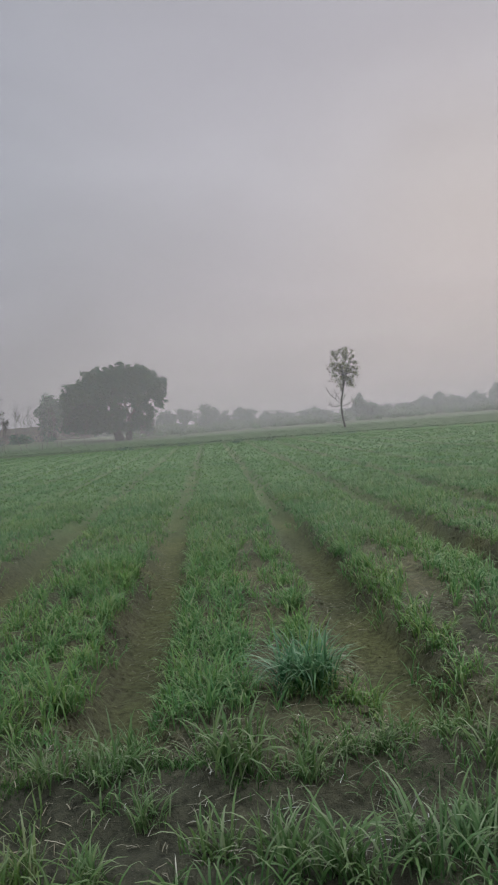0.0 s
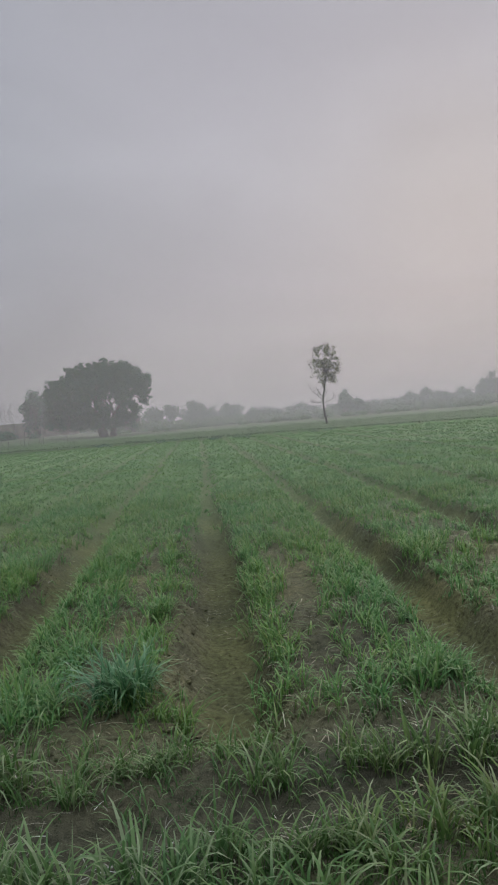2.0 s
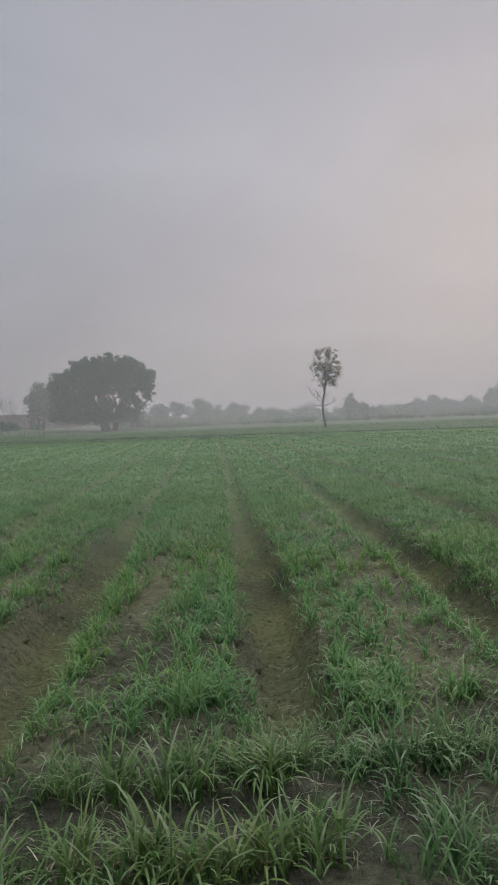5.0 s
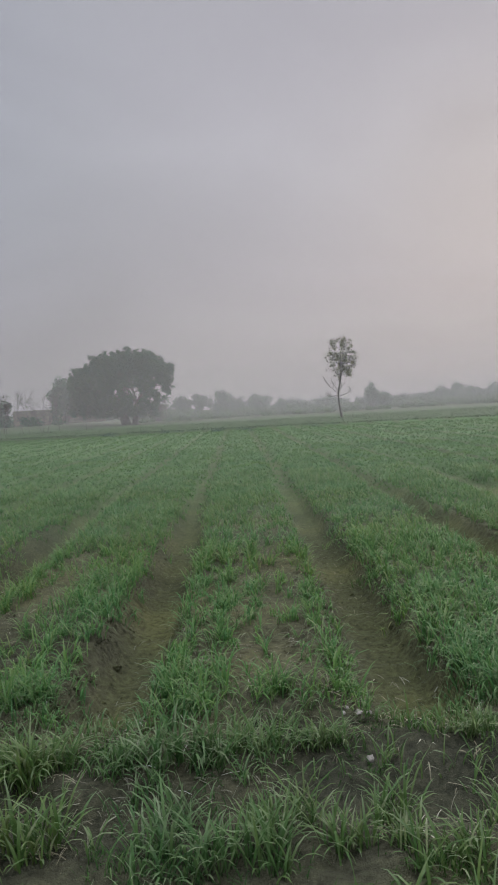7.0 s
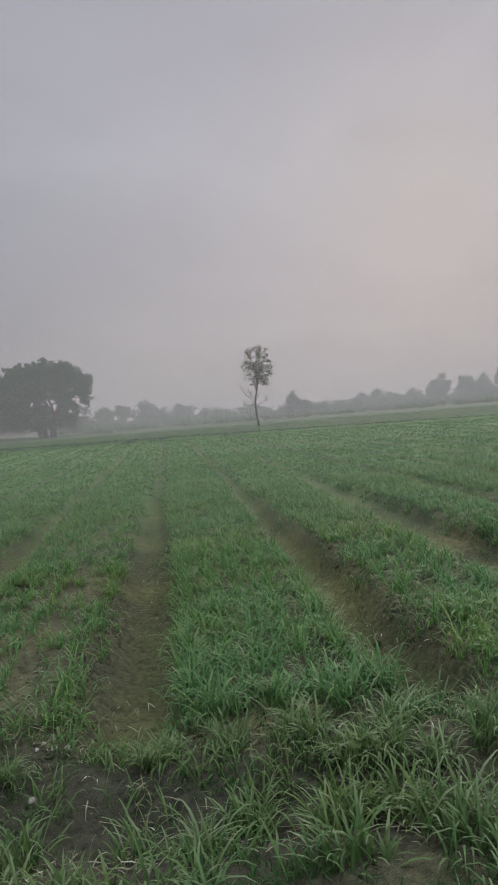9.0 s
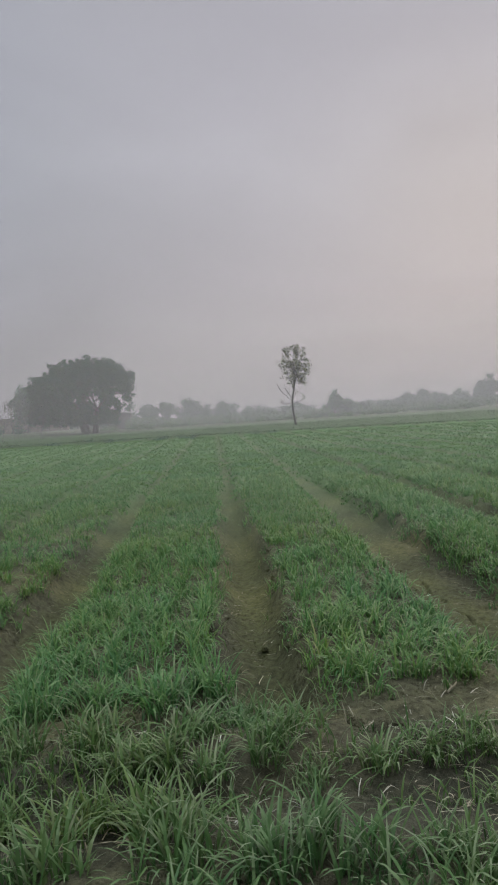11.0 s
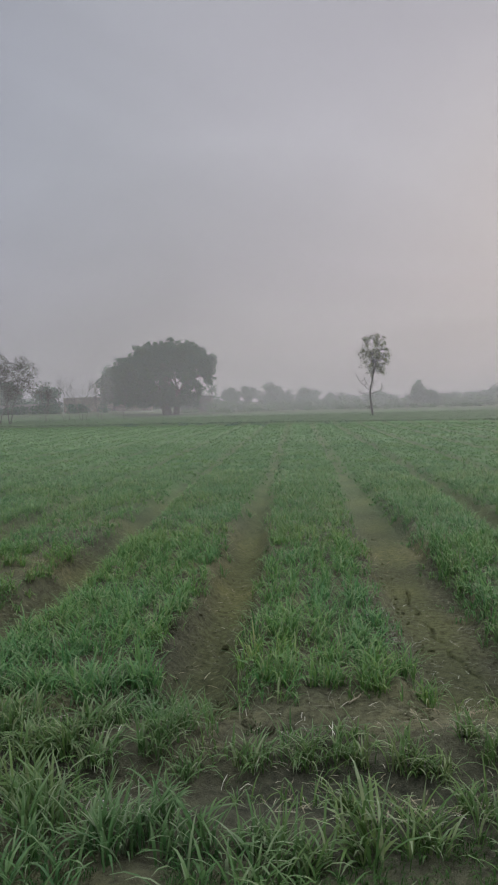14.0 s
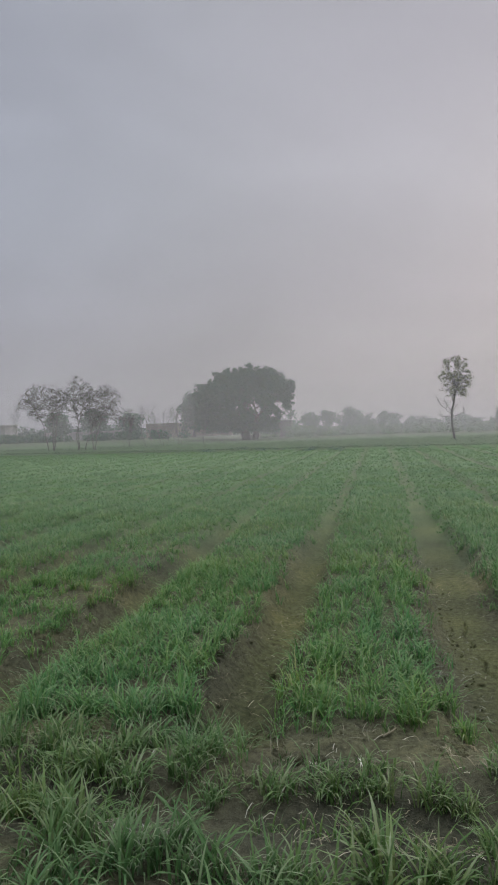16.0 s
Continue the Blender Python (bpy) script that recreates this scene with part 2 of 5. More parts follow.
    cover.inputs["From Min"].default_value, cover.inputs["From Max"].default_value = 6.0, 14.0
    cover.inputs["To Max"].default_value = 0.93
    links.new(axis.outputs["Y"], cover.inputs["Value"])
    aside = nodes.new("ShaderNodeMath")
    aside.operation = "SUBTRACT"
    links.new(axis.outputs["X"], aside.inputs[0])
    aside.inputs[1].default_value = 3.8
    far_aside = nodes.new("ShaderNodeMath")
    far_aside.operation = "ABSOLUTE"
    links.new(aside.outputs[0], far_aside.inputs[0])
    aside_cover = nodes.new("ShaderNodeMapRange")
    aside_cover.inputs["From Min"].default_value, aside_cover.inputs["From Max"].default_value = 5.8, 7.5
    aside_cover.inputs["To Max"].default_value = 0.8
    links.new(far_aside.outputs[0], aside_cover.inputs["Value"])
    behind = nodes.new("ShaderNodeMapRange")
    behind.inputs["From Min"].default_value, behind.inputs["From Max"].default_value = 0.6, 1.3
    behind.inputs["To Min"].default_value, behind.inputs["To Max"].default_value = 0.8, 0.0
    links.new(axis.outputs["Y"], behind.inputs["Value"])
    most = cover.outputs[0]
    for other in (aside_cover.outputs[0], behind.outputs[0]):
        pick = nodes.new("ShaderNodeMath")
        pick.operation = "MAXIMUM"
        links.new(most, pick.inputs[0])
        links.new(other, pick.inputs[1])
        most = pick.outputs[0]
    patchy = nodes.new("ShaderNodeMath")
    patchy.operation = "MULTIPLY"
    links.new(most, patchy.inputs[0])
    thick = nodes.new("ShaderNodeMapRange")
    thick.inputs["From Min"].default_value, thick.inputs["From Max"].default_value = 0.25, 0.6
    thick.inputs["To Min"].default_value = 0.75
    links.new(noise_node(nodes, links, 2.2, 5, 0.65, place).outputs[0], thick.inputs["Value"])
    bed_share = nodes.new("ShaderNodeMath")
    bed_share.operation = "MULTIPLY_ADD"
    links.new(furrowed.outputs[0], bed_share.inputs[0])
    bed_share.inputs[1].default_value, bed_share.inputs[2].default_value = -0.55, 1.0
    growth = nodes.new("ShaderNodeMath")
    growth.operation = "MULTIPLY"
    links.new(thick.outputs[0], growth.inputs[0])
    links.new(bed_share.outputs[0], growth.inputs[1])
    links.new(growth.outputs[0], patchy.inputs[1])
    soil = mix_node(nodes, links, patchy.outputs[0], soil, (0.050, 0.104, 0.033, 1))
    # pasture beyond the field, and weedy turf on the verge
    patches = noise_node(nodes, links, 0.22, 4, 0.6, place)
    turf = ramp_node(nodes, links, patches.outputs[0], [(0.30, (0.019, 0.037, 0.014)), (0.55, (0.024, 0.047, 0.016)), (0.75, (0.031, 0.049, 0.020))])
    beyond = nodes.new("ShaderNodeMapRange")
    beyond.inputs["From Min"].default_value, beyond.inputs["From Max"].default_value = 43.0, 50.0
    links.new(axis.outputs["Y"], beyond.inputs["Value"])
    stubble = ramp_node(nodes, links, patches.outputs[0], [(0.30, (0.028, 0.036, 0.020)), (0.70, (0.044, 0.047, 0.028))])
    farther = nodes.new("ShaderNodeMapRange")
    farther.inputs["From Min"].default_value, farther.inputs["From Max"].default_value = 84.0, 112.0
    links.new(axis.outputs["Y"], farther.inputs["Value"])
    land = mix_node(nodes, links, farther.outputs[0], turf.outputs[0], stubble.outputs[0])
    colour = mix_node(nodes, links, beyond.outputs[0], soil, land)
    links.new(colour, bsdf.inputs["Base Color"])
    bsdf.inputs["Roughness"].default_value = 0.92
    bsdf.inputs["Specular IOR Level"].default_value = 0.08
    height_mix = nodes.new("ShaderNodeMath")
    height_mix.operation = "ADD"
    links.new(fine.outputs[0], height_mix.inputs[0])
    links.new(grit.outputs[0], height_mix.inputs[1])
    bump_node(nodes, links, bsdf, height_mix.outputs[0], 1.0, 0.022)
    return m


def leaf_material(name, colours, gloss=0.5, through_light=0.35, tip=None):
    """Leaves: colour varies leaf by leaf, with some light coming through."""
    m, nodes, links, bsdf = material(name)
    g = nodes.new("ShaderNodeNewGeometry")
    per_leaf = ramp_node(nodes, links, g.outputs["Random Per Island"], colours)
    patch = noise_node(nodes, links, 0.75, 2, 0.5, g.outputs["Position"])
    shade = ramp_node(nodes, links, patch.outputs[0], [(0.34, (0.82, 0.97, 1.06)), (0.66, (1.03, 1.0, 0.80))])
    colour = mix_node(nodes, links, 1.0, per_leaf.outputs[0], shade.outputs[0], "MULTIPLY")
    if tip:      # withered, paler ends on about half of the blades
        along = nodes.new("ShaderNodeAttribute")
        along.attribute_name = "along_blade"
        end = ramp_node(nodes, links, along.outputs["Fac"], [(0.42, (0, 0, 0)), (0.95, (1, 1, 1))])
        shuffle = nodes.new("ShaderNodeMath")
        shuffle.operation = "MULTIPLY"
        links.new(g.outputs["Random Per Island"], shuffle.inputs[0])
        shuffle.inputs[1].default_value = 37.0
        lot = nodes.new("ShaderNodeMath")
        lot.operation = "FRACT"
        links.new(shuffle.outputs[0], lot.inputs[0])
        some = ramp_node(nodes, links, lot.outputs[0], [(0.30, (0.10, 0.10, 0.10)), (0.85, (1, 1, 1))])
        share = mix_node(nodes, links, 1.0, end.outputs[0], some.outputs[0], "MULTIPLY")
        colour = mix_node(nodes, links, share, colour, tip + (1,))
    links.new(colour, bsdf.inputs["Base Color"])
    bsdf.inputs["Roughness"].default_value = gloss
    bsdf.inputs["Specular IOR Level"].default_value = 0.13 if gloss < 0.7 else 0.05
    thin = nodes.new("ShaderNodeBsdfTranslucent")
    links.new(colour, thin.inputs["Color"])
    blend = nodes.new("ShaderNodeMixShader")
    blend.inputs[0].default_value = through_light
    links.new(bsdf.outputs[0], blend.inputs[1])
    links.new(thin.outputs[0], blend.inputs[2])
    links.new(blend.outputs[0], nodes["Material Output"].inputs["Surface"])
    return m


def bark_material(name, dark, pale):
    m, nodes, links, bsdf = material(name)
    place = nodes.new("ShaderNodeNewGeometry").outputs["Position"]
    lie = nodes.new("ShaderNodeMapping")
    lie.inputs["Scale"].default_value = (1, 1, 0.2)
    links.new(place, lie.inputs[0])
    n = noise_node(nodes, links, 14.0, 6, 0.65, lie.outputs[0])
    r = ramp_node(nodes, links, n.outputs[0], [(0.3, dark), (0.7, pale)])
    links.new(r.outputs[0], bsdf.inputs["Base Color"])
    bsdf.inputs["Roughness"].default_value = 0.9
    bump_node(nodes, links, bsdf, n.outputs[0], 0.8, 0.03)
    return m


def plaster_material(name, base, stain):
    m, nodes, links, bsdf = material(name)
    place = nodes.new("ShaderNodeNewGeometry").outputs["Position"]
    big = noise_node(nodes, links, 0.5, 5, 0.6, place)
    small = noise_node(nodes, links, 9.0, 5, 0.6, place)
    r = ramp_node(nodes, links, big.outputs[0], [(0.3, stain), (0.65, base)])
    s = ramp_node(nodes, links, small.outputs[0], [(0.3, (0.75, 0.75, 0.75)), (0.7, (1.05, 1.05, 1.05))])
    links.new(mix_node(nodes, links, 1.0, r.outputs[0], s.outputs[0], "MULTIPLY"), bsdf.inputs["Base Color"])
    bsdf.inputs["Roughness"].default_value = 0.9
    return m


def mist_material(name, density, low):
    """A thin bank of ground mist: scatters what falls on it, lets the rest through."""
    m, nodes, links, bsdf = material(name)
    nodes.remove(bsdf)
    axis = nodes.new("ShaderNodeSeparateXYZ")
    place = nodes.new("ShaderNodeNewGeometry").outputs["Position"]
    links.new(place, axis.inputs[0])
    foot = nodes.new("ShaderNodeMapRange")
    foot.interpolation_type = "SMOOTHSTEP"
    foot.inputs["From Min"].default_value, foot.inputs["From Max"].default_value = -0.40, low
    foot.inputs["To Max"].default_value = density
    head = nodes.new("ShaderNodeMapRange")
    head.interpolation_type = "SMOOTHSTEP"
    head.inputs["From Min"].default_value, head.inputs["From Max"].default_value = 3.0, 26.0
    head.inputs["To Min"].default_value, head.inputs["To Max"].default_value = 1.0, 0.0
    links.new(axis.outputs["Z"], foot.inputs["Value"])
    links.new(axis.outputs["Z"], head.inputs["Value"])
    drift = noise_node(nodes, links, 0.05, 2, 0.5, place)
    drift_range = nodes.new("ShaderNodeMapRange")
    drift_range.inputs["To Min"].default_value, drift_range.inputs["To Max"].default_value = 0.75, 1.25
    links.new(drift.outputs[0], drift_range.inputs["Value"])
    sunward_haze = nodes.new("ShaderNodeMapRange")      # less mist on the left, imitating haze that brightens towards the sun
    sunward_haze.interpolation_type = "SMOOTHSTEP"
    sunward_haze.inputs["From Min"].default_value, sunward_haze.inputs["From Max"].default_value = -30.0, 10.0
    sunward_haze.inputs["To Min"].default_value, sunward_haze.inputs["To Max"].default_value = 0.62, 1.06
    links.new(axis.outputs["X"], sunward_haze.inputs["Value"])
    product = [foot.outputs[0], head.outputs[0], drift_range.outputs[0], sunward_haze.outputs[0]]
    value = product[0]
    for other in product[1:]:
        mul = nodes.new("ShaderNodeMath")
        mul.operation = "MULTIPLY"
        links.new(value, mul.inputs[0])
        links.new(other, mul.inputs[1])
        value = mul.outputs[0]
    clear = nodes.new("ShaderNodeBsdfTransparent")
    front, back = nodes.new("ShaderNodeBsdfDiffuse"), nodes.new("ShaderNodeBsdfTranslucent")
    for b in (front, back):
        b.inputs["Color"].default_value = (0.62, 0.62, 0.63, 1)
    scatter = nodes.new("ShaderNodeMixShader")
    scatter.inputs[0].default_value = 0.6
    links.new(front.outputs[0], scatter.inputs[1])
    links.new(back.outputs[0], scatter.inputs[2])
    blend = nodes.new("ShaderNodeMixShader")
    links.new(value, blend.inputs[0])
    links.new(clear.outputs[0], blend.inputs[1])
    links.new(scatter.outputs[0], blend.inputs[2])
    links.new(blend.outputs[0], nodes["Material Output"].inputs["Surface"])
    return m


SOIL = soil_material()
WHEAT = leaf_material("wheat_leaf", [(0.0, (0.044, 0.113, 0.038)), (0.45, (0.065, 0.143, 0.042)), (0.92, (0.098, 0.167, 0.046)), (0.985, (0.15, 0.17, 0.09))], 0.52, 0.45, (0.150, 0.200, 0.105))
FAR_WHEAT = leaf_material("far_wheat_leaf", [(0.0, (0.055, 0.118, 0.037)), (0.6, (0.059, 0.125, 0.039)), (1.0, (0.064, 0.131, 0.041))], 0.8, 0.5)
VERGE = leaf_material("verge_grass_leaf", [(0.0, (0.037, 0.079, 0.026)), (0.5, (0.056, 0.107, 0.032)), (0.90, (0.084, 0.128, 0.042)), (1.0, (0.15, 0.17, 0.10))], 0.5, 0.42, (0.135, 0.172, 0.100))
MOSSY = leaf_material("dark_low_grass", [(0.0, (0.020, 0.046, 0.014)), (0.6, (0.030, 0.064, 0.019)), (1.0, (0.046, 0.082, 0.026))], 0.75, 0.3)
CLUMP = leaf_material("blue_green_leaf", [(0.0, (0.026, 0.084, 0.040)), (0.6, (0.044, 0.118, 0.056)), (0.93, (0.080, 0.155, 0.082))], 0.45, 0.4, (0.14, 0.21, 0.135))
STRAW = leaf_material("straw", [(0.0, (0.085, 0.075, 0.052)), (0.6, (0.14, 0.125, 0.092)), (0.92, (0.20, 0.185, 0.15)), (1.0, (0.34, 0.33, 0.29))], 0.6, 0.1)
TREE_LEAF = leaf_material("dark_tree_leaf", [(0.0, (0.014, 0.042, 0.024)), (0.6, (0.024, 0.062, 0.034)), (1.0, (0.038, 0.080, 0.044))], 0.5, 0.25)
BUND_LEAF = leaf_material("coarse_bund_grass", [(0.0, (0.028, 0.056, 0.024)), (0.6, (0.040, 0.076, 0.029)), (1.0, (0.056, 0.092, 0.036))], 0.5, 0.3)
PALE_LEAF = leaf_material("olive_tree_leaf", [(0.0, (0.045, 0.050, 0.020)), (0.6, (0.075, 0.078, 0.032)), (1.0, (0.110, 0.105, 0.050))], 0.5, 0.3)
DRY_LEAF = leaf_material("withered_leaf", [(0.0, (0.016, 0.014, 0.012)), (0.6, (0.026, 0.022, 0.017)), (1.0, (0.044, 0.038, 0.026))], 0.7, 0.1)
PASTURE = leaf_material("pasture_leaf", [(0.0, (0.026, 0.054, 0.019)), (0.6, (0.031, 0.064, 0.021)), (1.0, (0.038, 0.070, 0.025))], 0.6, 0.3)
BARK = bark_material("grey_bark", (0.022, 0.019, 0.017), (0.058, 0.051, 0.044))
STONE = plaster_material("pale_stone", (0.20, 0.19, 0.175), (0.11, 0.10, 0.09))
MUD_WALL = plaster_material("mud_plaster", (0.15, 0.125, 0.10), (0.10, 0.085, 0.07))
ROOF = plaster_material("flat_roof_concrete", (0.26, 0.25, 0.245), (0.18, 0.175, 0.17))
GREY_WALL = plaster_material("grey_plaster", (0.21, 0.205, 0.20), (0.13, 0.125, 0.12))
# mud plaster of about half the tone of MUD_WALL
DARK_MUD = plaster_material("dark_mud_plaster", (0.070, 0.064, 0.056), (0.050, 0.046, 0.042))
DARK_WOOD = plaster_material("dark_joinery", (0.06, 0.055, 0.05), (0.035, 0.032, 0.03))


# ---------------------------------------------------------------- building helpers
def mesh_of(name, verts, faces, mat, flat=True, segments=0):
    """A mesh from arrays of vertices and of faces that all have one number of corners. segments: those of each blade, to tell foot from tip."""
    verts, faces = np.asarray(verts, np.float32).reshape(-1, 3), np.asarray(faces, np.int32)
    me = bpy.data.meshes.new(name)
    me.vertices.add(len(verts))
    me.vertices.foreach_set("co", verts.ravel())
    me.loops.add(faces.size)
    me.loops.foreach_set("vertex_index", faces.ravel())
    me.polygons.add(len(faces))
    me.polygons.foreach_set("loop_start", np.arange(0, faces.size, faces.shape[1], dtype=np.int32))
    me.polygons.foreach_set("use_smooth", np.full(len(faces), not flat))
    me.update(calc_edges=True)
    if segments:
        rise = np.repeat(np.linspace(0, 1, segments + 1), 2).astype(np.float32)
        me.attributes.new("along_blade", "FLOAT", "POINT").data.foreach_set("value", np.tile(rise, len(verts) // len(rise)))
    me.validate()
    me.materials.append(mat)
    return me


def part(name, data, mat, parent, label=""):
    """Links a bmesh or a mesh as one part under a thing or a part."""
    if isinstance(data, bmesh.types.BMesh):
        me = bpy.data.meshes.new(name)
        data.to_mesh(me)
        data.free()
        me.materials.append(mat)
        data = me
    ob = new(name, data)
    ob.parent = parent
    return tagged(ob, label)


def thing(name, x, y, z, label, category, group="", turn=0.0):
    ob = new(name)
    ob.matrix_basis = pose(x, y, z, 0, 0, turn)
    return tagged(ob, label, category, group)


def ground_z(x, y):
    return float(height(np.array([x]), np.array([y]))[0])


def blades(rng, base, length, width, lean, bend, segments=3):
    """Grass blades as arching, tapering ribbons: vertices and quads. lean: tilt at the foot, bend: how far it arches over, in radians."""
    n = len(base)
    az = rng.uniform(0, 2 * np.pi, n)
    out_dir = np.stack([np.cos(az), np.sin(az), 0 * az], 1)
    side = np.stack([-np.sin(az), np.cos(az), 0 * az], 1)
    twist = rng.uniform(-0.5, 0.5, n)[:, None]
    mid, rows = base.copy(), []
    for i in range(segments + 1):
        s = i / segments
        if i:
            a = lean + bend * ((i - 0.5) / segments) ** 1.6
            mid = mid + (out_dir * np.sin(a)[:, None] + np.array([0, 0, 1.0]) * np.cos(a)[:, None]) * (length / segments)[:, None]
        w = (width * (0.6 + 0.8 * s if s < 0.5 else 2.0 * (1 - s) ** 0.8 * 0.87 + 0.03))[:, None] * 0.5
        across = side + out_dir * twist * s + np.array([0, 0, 1.0]) * twist * 0.4
        rows.append(np.stack([mid - across * w, mid + across * w], 1))
    verts = np.stack(rows, 1).reshape(n, -1, 3)
    per = 2 * (segments + 1)
    quad = np.array([[2 * i, 2 * i + 1, 2 * i + 3, 2 * i + 2] for i in range(segments)])
    faces = (np.arange(n) * per)[:, None, None] + quad[None]
    return verts.reshape(-1, 3), faces.reshape(-1, 4)


def tube(points, radii, sides=6):
    """A tapering limb along points: vertices and quads."""
    points, radii = np.asarray(points, float), np.asarray(radii, float)
    ahead = np.gradient(points, axis=0)
    ahead /= np.linalg.norm(ahead, axis=1, keepdims=True) + 1e-9
    aside = np.cross(ahead, np.array([0.31, 0.95, 0.12]))
    aside /= np.linalg.norm(aside, axis=1, keepdims=True) + 1e-9
    other = np.cross(ahead, aside)
    a = np.linspace(0, 2 * np.pi, sides, endpoint=False)
    ring = np.cos(a)[None, :, None] * aside[:, None] + np.sin(a)[None, :, None] * other[:, None]
    verts = points[:, None] + ring * radii[:, None, None]
    n = len(points)
    i, j = np.meshgrid(np.arange(n - 1), np.arange(sides), indexing="ij")
    k = (j + 1) % sides
    faces = np.stack([i * sides + j, i * sides + k, (i + 1) * sides + k, (i + 1) * sides + j], -1).reshape(-1, 4)
    return verts.reshape(-1, 3), faces


def joined(pieces):
    verts, faces, at = [], [], 0
    for v, f in pieces:
        verts.append(v)
        faces.append(f + at)
        at += len(v)
    return np.concatenate(verts), np.concatenate(faces)


def crooked(rng, start, heading, length, steps, wobble, lift=0.0):
    """A wandering line of points from start."""
    p, d, pts = np.array(start, float), np.array(heading, float), [np.array(start, float)]
    for _ in range(steps):
        d = d + rng.normal(0, wobble, 3) + np.array([0, 0, lift])
        d /= np.linalg.norm(d)
        p = p + d * length / steps
        pts.append(p.copy())
    return np.array(pts), d


def leaves(rng, centres, size, droop=0.2):
    """One four-cornered folded leaf spray at each centre."""
    n = len(centres)
    a = rng.normal(0, 1, (n, 3))
    a[:, 2] = a[:, 2] * 0.6 - droop
    a /= np.linalg.norm(a, axis=1, keepdims=True)
    b = np.cross(a, rng.normal(0, 1, (n, 3)))
    b /= np.linalg.norm(b, axis=1, keepdims=True)
    s = (size * rng.uniform(0.6, 1.3, n))[:, None]
    verts = np.stack([centres, centres + a * s * 0.5 + b * s * 0.32, centres + a * s, centres + a * s * 0.45 - b * s * 0.32], 1)
    return verts.reshape(-1, 3), np.arange(4 * n).reshape(-1, 4)


def leaf_cloud(rng, centres, radii, per, size):
    """Leaf sprays filling ragged clumps."""
    c = np.repeat(np.asarray(centres, float), per, 0)
    r = np.repeat(np.asarray(radii, float), per, 0)
    if r.ndim == 1:
        r = np.repeat(r[:, None], 3, 1)
    d = rng.normal(0, 1, c.shape)
    d /= np.linalg.norm(d, axis=1, keepdims=True)
    d *= (rng.uniform(0, 1, len(c)) ** 0.42)[:, None] * rng.uniform(0.8, 1.12, len(c))[:, None]
    return leaves(rng, c + d * r, size)


# ---------------------------------------------------------------- ground
def steps(*spans):
    """Grid lines: spans of (start, end, step)."""
    return np.unique(np.concatenate([np.arange(a, b, s) for a, b, s in spans]).round(4))


def build_ground():
    wide = 40 * 1.25 ** np.arange(1, 20)
    xs = np.concatenate([-wide[::-1], steps((-40, -12, 0.35), (-12, -2, 0.16), (-2, 7.3, 0.05), (7.3, 7.6, 0.024), (7.6, 8.04, 0.010), (8.04, 8.1, 0.02), (8.1, 9.6, 0.05), (9.6, 20, 0.18), (20, 40.1, 0.35)), wide])
    ys = np.concatenate([-60 * 1.4 ** np.arange(12, 0, -1), steps((-60, -4, 4.0), (-4, 1.4, 0.3), (1.4, 3.0, 0.036), (3.0, 4.8, 0.026), (4.8, 6.0, 0.034), (6, 12, 0.1), (12, 24, 0.2), (24, 36, 0.4), (36, 43, 0.5), (43, 52, 0.25), (52, 60, 1.0), (60, 130.1, 2.5)),
                         130 * 1.25 ** np.arange(1, 17)])
    gx, gy = np.meshgrid(xs, ys, indexing="ij")
    verts = np.stack([gx, gy, height(gx, gy)], -1).reshape(-1, 3)
    i, j = np.meshgrid(np.arange(len(xs) - 1), np.arange(len(ys) - 1), indexing="ij")
    a = i * len(ys) + j
    faces = np.stack([a, a + len(ys), a + len(ys) + 1, a + 1], -1).reshape(-1, 4)
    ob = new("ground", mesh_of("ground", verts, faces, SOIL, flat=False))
    tagged(ob, "brown loam ground ploughed into long furrowed beds", "ground", kind="structure")


build_ground()


# ---------------------------------------------------------------- the crop
ROW_AT = np.array([0.31, 0.52, 0.73, 0.94, 1.15])
FIRST_BED_SHIFT = np.array([0.0, 0.0, 0.10, 0.10, 0.12])    # the first bed's outer rows were drilled askew


